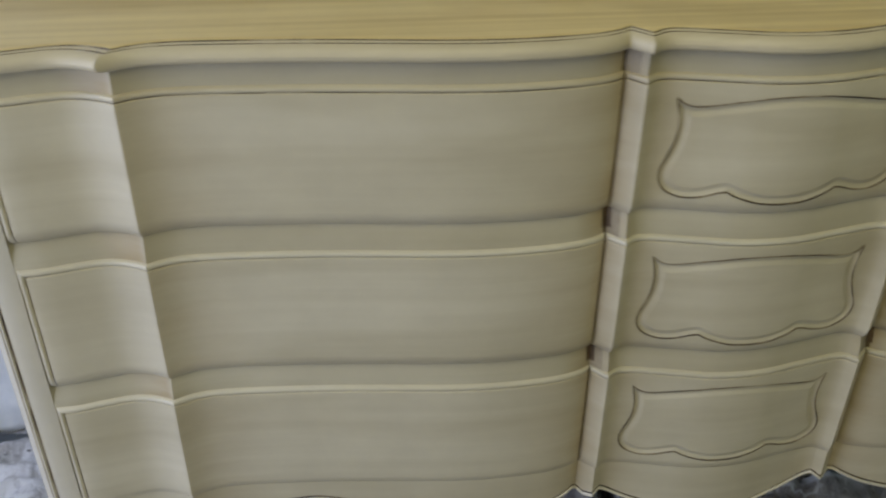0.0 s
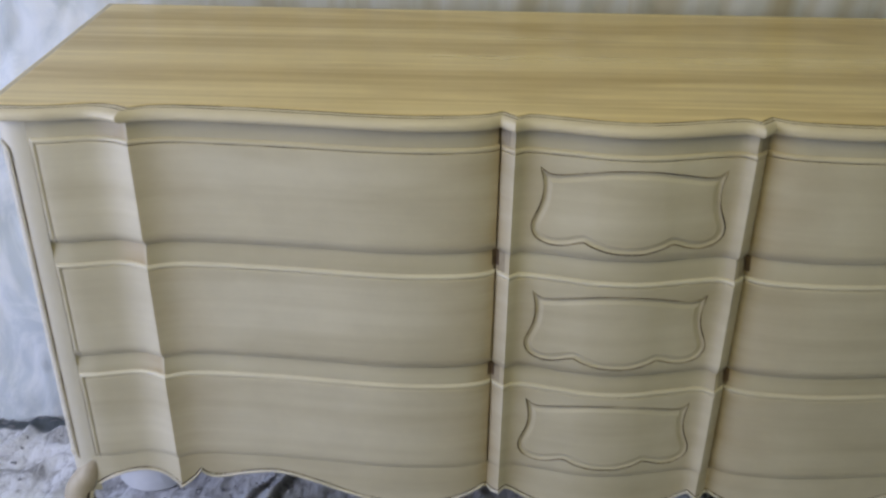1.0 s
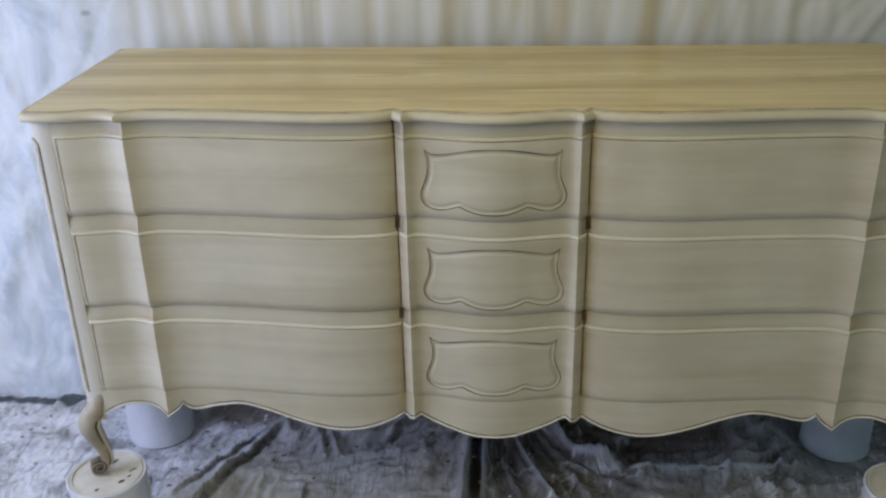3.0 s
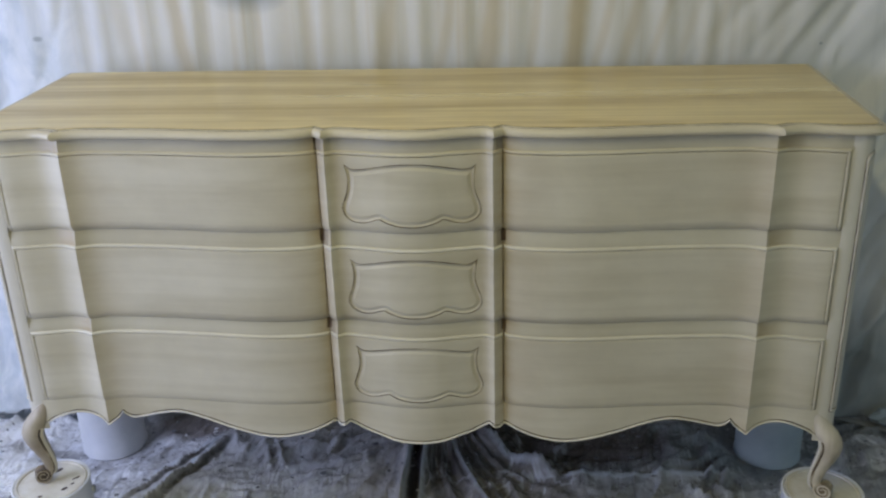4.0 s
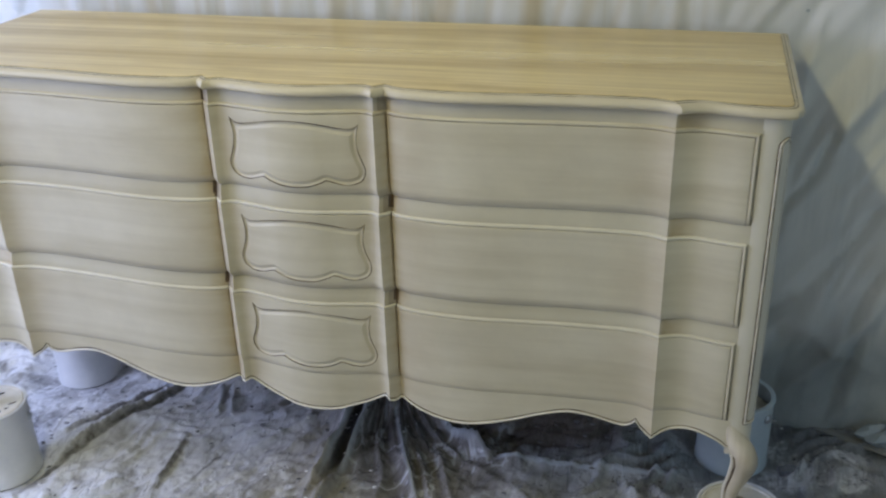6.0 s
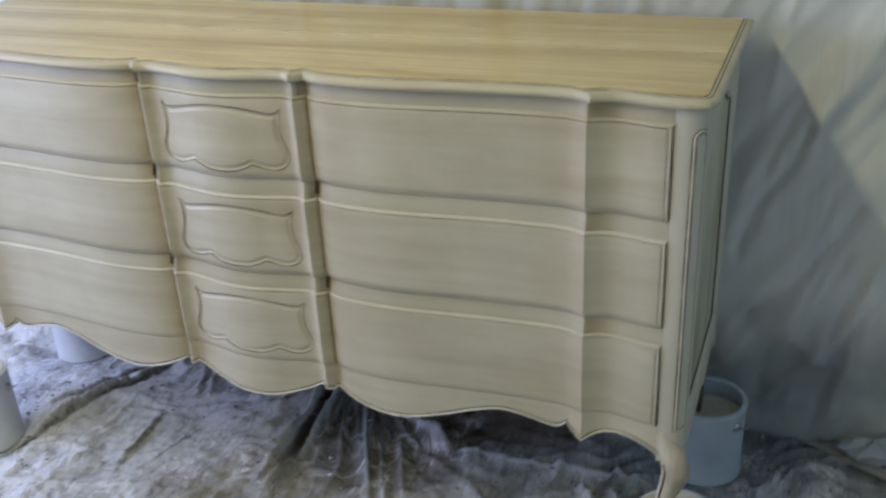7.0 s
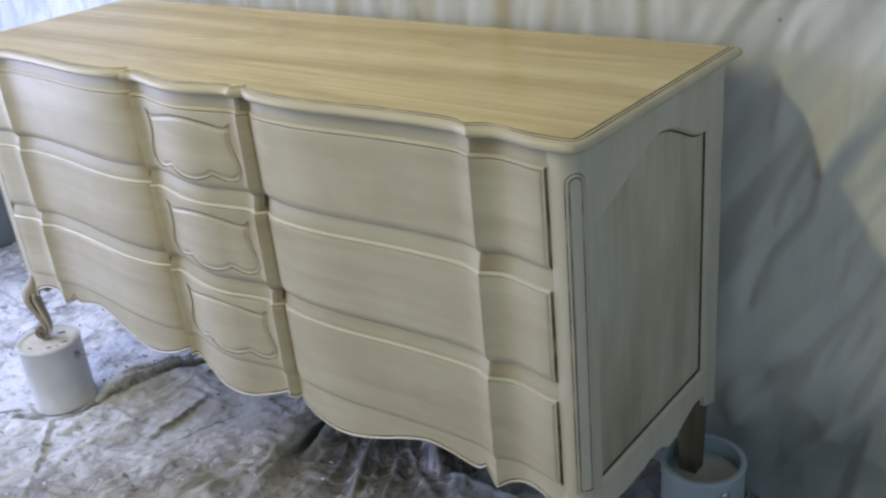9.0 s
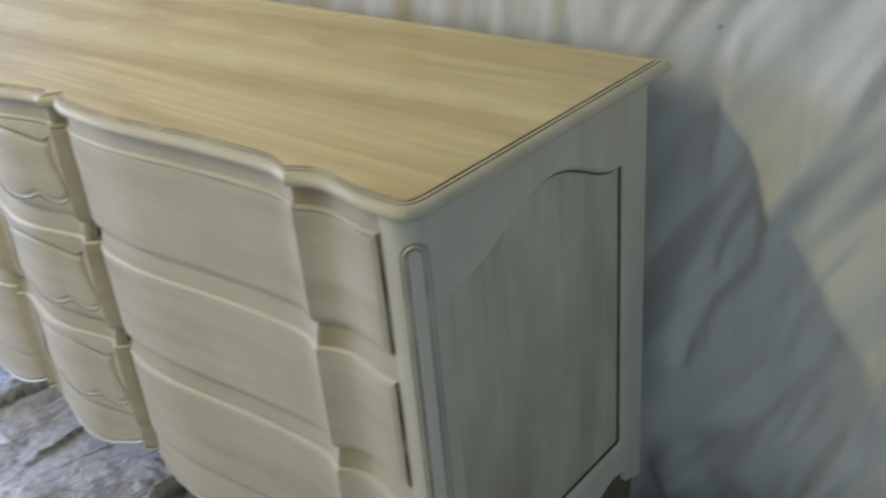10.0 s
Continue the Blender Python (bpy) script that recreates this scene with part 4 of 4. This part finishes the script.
def front_leg(sgn):
    """A short cabriole leg: a bulging knee, then a shin that runs into a scroll."""
    bm = bmesh.new()
    u = Vector((0.88 * sgn, -0.475, 0))
    base = Vector((0.807 * sgn, 0.014, 0))
    track = [(0.004, 0.392, 0.015), (0.020, 0.362, 0.0185), (0.036, 0.340, 0.0220), (0.043, 0.322, 0.0230), (0.040, 0.303, 0.0215), (0.034, 0.282, 0.0185), (0.027, 0.260, 0.0160), (0.023, 0.240, 0.0140), (0.023, 0.224, 0.0122), (0.028, 0.211, 0.0090)]
    pts = [base + u * s + Vector((0, 0, z)) for s, z, _ in track]
    fine, rad = [], []
    for k in range(41):
        v = k / 40 * (len(track) - 1)
        fine.append(Vector([spline([(i, p[a]) for i, p in enumerate(pts)], v) for a in range(3)]))
        rad.append(spline([(i, t[2]) for i, t in enumerate(track)], v))
    tube(bm, fine, rad, 20)
    return bm, u, base, fine, rad


def leg_bead(sgn, u, fine, rad, turn, thick):
    """The apron's bead carried on down the inner edge of a leg to its toe."""
    front = Vector((u.y * sgn, -u.x * sgn, 0))
    way = -u * math.cos(turn) + front * math.sin(turn)
    bm = bmesh.new()
    path = [p + way * (r * 0.98) for p, r in zip(fine, rad) if 0.212 < p.z < 0.338]
    tube(bm, path, thick, 8)
    return bm


TOE = (0.0420, 0.2135)


def scroll(u, base):
    """The curled toe: a spiral band, rolled outwards and seen from the front."""
    bm = bmesh.new()
    side = Vector((-u.y, u.x, 0))
    c = base + u * TOE[0] + Vector((0, 0, TOE[1]))
    rows = []
    for k in range(73):
        a, f = math.radians(165) + k / 72 * 4.0 * math.pi, k / 72
        r, h, w = 0.0185 - 0.0150 * f, 0.0024 - 0.0008 * f, 0.0130 - 0.001 * f
        out = u * math.cos(a) + Vector((0, 0, math.sin(a)))
        rows.append([c + out * (r + h * p) + side * (w * q) for p, q in ((1, -0.75), (1, 0.75), (0.6, 1), (-0.6, 1), (-1, 0.75), (-1, -0.75), (-0.6, -1), (0.6, -1))])
    vs = grid(bm, rows, closed=True)
    bm.faces.new(vs[0])
    bm.faces.new(vs[-1])
    return bm


def scroll_core(u, base):
    """The glazed hollow between the turns of the toe."""
    bm = bmesh.new()
    side = Vector((-u.y, u.x, 0))
    c = base + u * TOE[0] + Vector((0, 0, TOE[1]))
    tube(bm, [c - side * 0.0112, c + side * 0.0112], 0.0165, 20)
    return bm


def back_leg(sgn):
    bm = bmesh.new()
    rows = []
    for z, w in ((0.1410 if sgn > 0 else 0.192, 0.018), (0.25, 0.021), (0.33, 0.0245), (0.40, 0.026)):
        cx, cy = sgn * 0.818, 0.447
        rows.append([(cx + a * w, cy + b * w, z) for a, b in ((-1, -0.9), (-0.9, -1), (0.9, -1), (1, -0.9), (1, 0.9), (0.9, 1), (-0.9, 1), (-1, 0.9))])
    vs = grid(bm, rows, closed=True)
    bm.faces.new(vs[0])
    bm.faces.new(vs[-1])
    return bm


def dresser():
    top = new("dresser")
    tagged(top, "long cream-painted dresser with serpentine drawers, standing on paint cans", "dresser")
    part("case_front", front_frame(), [paint_rail, glaze_line, glaze_wash, glaze_dark], top, smooth=30)
    part("apron", apron(), [paint_front, glaze_line, paint_trim], top, "scalloped cream apron with a beaded edge", 30)
    part("tabletop", table_top(), [paint_rim, glaze_line, paint_top], top, "tan glazed top with a rounded cream edge", 28)
    for k, (z0, z1) in enumerate(DRAWER_Z):
        line, foot, bead = glaze_line if k == 0 else lip_line, LOW_FOOT if k == 2 else FOOT, paint_front if k == 0 else paint_bead
        part("drawer_front", drawer_front(-0.8045, -0.1769, z0, z1, True, False, foot=foot), [paint_front, line, glaze_line, bead], top, smooth=30)
        part("drawer_front", drawer_front(0.1769, 0.8045, z0, z1, False, True, foot=foot), [paint_front, line, glaze_line, bead], top, smooth=30)
        mid = part("drawer_front", drawer_front(-0.1761, 0.1761, z0, z1, False, False, carver((z0 + z1) / 2 + CARVE_Z), foot), [paint_front, line, glaze_line, bead], top, smooth=30)
        part("cartouche", cartouche((z0 + z1) / 2 + CARVE_Z), glaze_line, mid, "carved cartouche outlined in brown glaze", 40)
    for sgn in (1, -1):
        post = part("corner_post", corner_post(sgn), paint_trim, top)
        part("moulding", post_inset(sgn), [paint_trim, glaze_line], post, "tall round-topped moulding lined with glaze")
        end = part("end_frame", side_frame(sgn), [paint_trim, glaze_seam], top)
        x0, x1 = sorted((sgn * 0.842, sgn * 0.834))
        part("end_panel", boxes((x0, x1, 0.04, 0.43, 0.385, 0.937)), paint_side, end, "arched end panel with vertical brown streaks", 0)
        bm, u, base, fine, rad = front_leg(sgn)
        leg = part("front_leg", bm, paint_leg, top, "cream cabriole leg", 60)
        part("bead", leg_bead(sgn, u, fine, rad, 0.75, 0.0042), paint_trim, leg, "raised bead along the leg", 60)
        part("glaze_line", leg_bead(sgn, u, fine, rad, 1.12, 0.0024), glaze_line, leg, "brown glaze beside the bead", 60)
        part("scroll_toe", scroll(u, base), [paint_leg], leg, "curled scroll toe", 50)
        part("scroll_hollow", scroll_core(u, base), glaze_line, leg, "brown glaze inside the scroll", 50)
        part("back_leg", back_leg(sgn), raw_wood, top, "bare brown wooden leg", 30)
    part("back_board", boxes((-0.83, 0.83, 0.468, 0.474, 0.36, 0.968)), raw_wood, top, smooth=0)
    part("bottom_board", boxes((-0.82, 0.82, 0.035, 0.466, 0.392, 0.402)), raw_wood, top, smooth=0)
    return top


dresser()


# ---- paint cans under the legs ----
OPEN_BODY = [(0.060, 0.006), (0.080, 0.006), (0.082, 0.0), (0.0835, 0.002), (0.0835, 0.006), (0.0815, 0.010), (0.0815, 0.170), (0.0835, 0.174), (0.0840, 0.178), (0.0835, 0.1815), (0.0815, 0.1825), (0.0730, 0.1815), (0.0725, 0.179), (0.0790, 0.176), (0.0795, 0.130), (0.0, 0.128)]


def paint_can(is_open=False):
    can = new("paint_can")
    bm = bmesh.new()
    lathe(bm, OPEN_BODY if is_open else [(0.060, 0.006), (0.080, 0.006), (0.082, 0.0), (0.0835, 0.002), (0.0835, 0.006), (0.0815, 0.010), (0.0815, 0.180), (0.0835, 0.184), (0.0840, 0.188), (0.0835, 0.1915), (0.0815, 0.1925), (0.0780, 0.191), (0.0770, 0.187), (0.0, 0.187)])
    part("body", bm, can_paint, can, smooth=40)
    if is_open:
        bm = bmesh.new()
        lathe(bm, [(0.0785, 0.138), (0.074, 0.1405), (0.05, 0.139), (0.0, 0.1395)])
        part("dried_paint", bm, lid_paint, can, "skin of dried cream paint", 40)
    bm = bmesh.new()
    if not is_open:
        lathe(bm, [(0.0765, 0.1875), (0.0760, 0.1915), (0.0725, 0.1920), (0.0705, 0.1885), (0.0, 0.1895)])
        part("lid", bm, lid_paint, can, "lid smeared with cream paint", 40)
    for side in (1, -1):
        bm = bmesh.new()
        lathe(bm, [(0.0, 0.0), (0.011, 0.0), (0.011, 0.003), (0.008, 0.0065), (0.0, 0.008)], 20)
        ear = part("ear", bm, tin, can, "tin handle ear", 40)
        ear.matrix_basis = pose(side * 0.0812, 0, 0.150, 0, side * 90, 0)
    bm = bmesh.new()
    hoop = []
    for k in range(33):
        a = math.pi * k / 32
        hoop.append((0.0895 * math.cos(a), -0.088 * math.sin(a) * 1.02, 0.150 - 0.055 * math.sin(a)))
    tube(bm, hoop, 0.0016, 8)
    part("wire_handle", bm, tin, can, "thin wire bail handle", 60)
    return tagged(can, "white paint can with a wire handle, under a dresser leg", "paint can", "cans under the dresser legs")


first = paint_can()
first.matrix_basis = pose(CANS[0][0], CANS[0][1], 0.002, 0, 0, 200)

for (x, y), turn in zip(CANS[1:3], (150, 200)):
    copy_thing(first, pose(x, y, 0.002, 0, 0, turn))

# the can in the far corner stands open; the blue light there is painted in
far_can = tagged(paint_can(True), "open paint can round a dresser leg, coloured blue-grey as in blue light", "paint can", "cans under the dresser legs")
far_can.matrix_basis = pose(*CANS[3], 0.002, 0, 0, 145)
for piece in far_can.children:
    if piece.name.startswith("body"):
        piece.data.materials[0] = blue_lit_can_paint

for x, y, wide, deep in ((-0.030, 0.036, 0.008, 0.005), (-0.046, 0.022, 0.005, 0.003), (-0.053, 0.002, 0.010, 0.003), (0.020, 0.050, 0.005, 0.004), (-0.012, -0.040, 0.012, 0.006)):
    bm = bmesh.new()
    lathe(bm, [(1.0, 0.0), (0.8, 0.0006), (0.0, 0.0010)], 16)
    drip = part("drip", bm, dark_drip, first, "dark brown drip of glaze", 40)
    drip.matrix_basis = pose(x, y, 0.1890, 0, 0, 30) @ Matrix.Diagonal((wide, deep, 1, 1))


# ---- small things on the floor ----
def stir_stick():
    bm = bmesh.new()
    loop = [(-0.15, -0.013), (0.13, -0.013), (0.144, -0.009), (0.15, 0.0), (0.144, 0.009), (0.13, 0.013), (-0.15, 0.013)]
    vs = grid(bm, [[(x, y, z) for x, y in inset(loop, d)] for d, z in ((0.0006, 0.0), (0, 0.0006), (0, 0.0044), (0.0006, 0.005))], closed=True)
    bm.faces.new(vs[0])
    bm.faces.new(vs[-1])
    stick = part("stir_stick", bm, stick_wood, smooth=30)
    bm = bmesh.new()
    lathe(bm, [(0.004, 0.0), (0.004, 0.0056), (0.0, 0.0056)], 16)
    hole = part("hole", bm, dark_metal, stick, "dark hole at the end")
    hole.matrix_basis = pose(0.135, 0, 0)
    return tagged(stick, "flat pale wooden paint stirring stick lying on the sheeting", "stir stick")


stick_z = max(sheet_z(1.165 + 0.03 * k * math.cos(radians(155)), 0.50 + 0.03 * k * math.sin(radians(155))) for k in range(-5, 6))
stir_stick().matrix_basis = pose(1.165, 0.500, stick_z - 0.006, 0, 0, 155)


def brown_board():
    bm = bmesh.new()
    xs, ys = spaced(0.10, 0.72, 0.04), spaced(0.37, 0.58, 0.03)
    rows = [[(x + 0.012 * noise.noise((x * 9, y * 9, 3)), y + 0.012 * noise.noise((x * 9, y * 9, 5)), 0.022 + 0.010 * noise.noise((x * 6, y * 6, 1))) for x in xs] for y in ys]
    top = grid(bm, rows)
    bmesh.ops.solidify(bm, geom=bm.faces[:], thickness=0.004)
    return tagged(part("cardboard", bm, card, smooth=30), "dark brown creased cardboard lying on the floor under the dresser", "cardboard")


card = streaked_paint("dark_cardboard", (0.20, 0.165, 0.15), (0.08, 0.06, 0.055), 0, 1, 0.8, 0.8, 40.0)
brown_board()


def chips(name, mat, count, low, high, label, seed):
    """Loose flakes on the sheeting, each a small uneven slab."""
    rng = random.Random(seed)
    verts, faces = [], []
    for _ in range(count):
        x, y = rng.uniform(-1.45, 1.4), rng.uniform(-0.6, 0.55)
        if any(math.hypot(x - cx, y - cy) < 0.095 for cx, cy in CANS):
            continue
        if noise.noise((x * 3.3, y * 3.3, seed * 1.7)) < rng.uniform(-0.45, 0.35):
            continue
        if name == "paint_flakes" and x > 0.15 and rng.random() < 0.8:
            continue
        size, thick, turn = rng.uniform(low, high) * rng.uniform(0.5, 1.0), rng.uniform(0.001, 0.004), rng.uniform(0, 6.3)
        n, z, lean = rng.choice((4, 5, 6)), sheet_z(x, y), rng.uniform(0.25, 0.8)
        tx, ty = rng.uniform(-0.3, 0.3), rng.uniform(-0.3, 0.3)
        base = len(verts)
        ring = []
        for k in range(n):
            a = turn + 2 * math.pi * k / n + rng.uniform(-0.3, 0.3)
            q = size * rng.uniform(0.6, 1.0)
            ring.append((q * math.cos(a), q * math.sin(a) * lean))
        for up in (0.0, thick):
            verts += [(x + u, y + v, z + up + tx * u + ty * v) for u, v in ring]
        faces.append([base + n + k for k in range(n)])
        faces += [[base + k, base + (k + 1) % n, base + n + (k + 1) % n, base + n + k] for k in range(n)]
    me = bpy.data.meshes.new(name)
    me.from_pydata(verts, [], faces)
    me.materials.append(mat)
    return tagged(new(name, me), label, "debris", kind="stuff")


chip_white = plain("dried_white_paint", (0.72, 0.72, 0.71), (0.86, 0.86, 0.85), 30.0, 0.6, 0.3)
chip_grey = plain("grey_grit", (0.10, 0.10, 0.11), (0.34, 0.34, 0.35), 30.0, 0.7, 0.3)
chips("paint_flakes", chip_white, 800, 0.003, 0.009, "scattered flakes of dried white paint on the sheeting", 3)
chips("grit", chip_grey, 1700, 0.003, 0.012, "scattered dark grit and scraps on the sheeting", 8)


def scrap():
    bm = bmesh.new()
    loop = [(-0.022, -0.012), (0.020, -0.014), (0.024, 0.006), (0.004, 0.014), (-0.020, 0.010)]
    vs = grid(bm, [[(x * k, y * k, z) for x, y in loop] for k, z in ((0.96, 0.0), (1.0, 0.002), (0.97, 0.012), (0.88, 0.014))], closed=True)
    bm.faces.new(vs[0])
    bm.faces.new(vs[-1])
    return tagged(part("paint_scrap", bm, chip_grey, smooth=30), "small grey chunk of hardened paint on the sheeting", "debris")


scrap().matrix_basis = pose(0.975, 0.388, sheet_z(0.975, 0.388) - 0.001, 4, 3, 25)


def plastic_lump():
    """A crumpled end of clear film pushed against the foot of the cloth."""
    bm = bmesh.new()
    rows = []
    for i in range(9):
        v = i / 8 * math.pi
        ring = []
        for j in range(18):
            a = 2 * math.pi * j / 18
            q = 1 + 0.55 * noise.noise((math.cos(a) * 1.7, math.sin(a) * 1.7, i * 0.5))
            ring.append((0.062 * q * math.sin(v) * math.cos(a), 0.034 * q * math.sin(v) * math.sin(a), 0.030 - 0.030 * math.cos(v) * (0.9 + 0.3 * math.sin(3 * a))))
        rows.append(ring)
    grid(bm, rows, closed=True)
    bmesh.ops.remove_doubles(bm, verts=bm.verts[:], dist=0.0004)
    return tagged(part("crumpled_plastic", bm, film, smooth=25), "crumpled pale scrap of plastic film by the drop cloth", "plastic scrap")


film = plain("pale_plastic_film", (0.28, 0.33, 0.35), (0.42, 0.46, 0.48), 18.0, 0.35, 0.4, 0.004)
plastic_lump().matrix_basis = pose(1.20, 0.525, sheet_z(1.20, 0.525) - 0.006, 0, 0, 12)
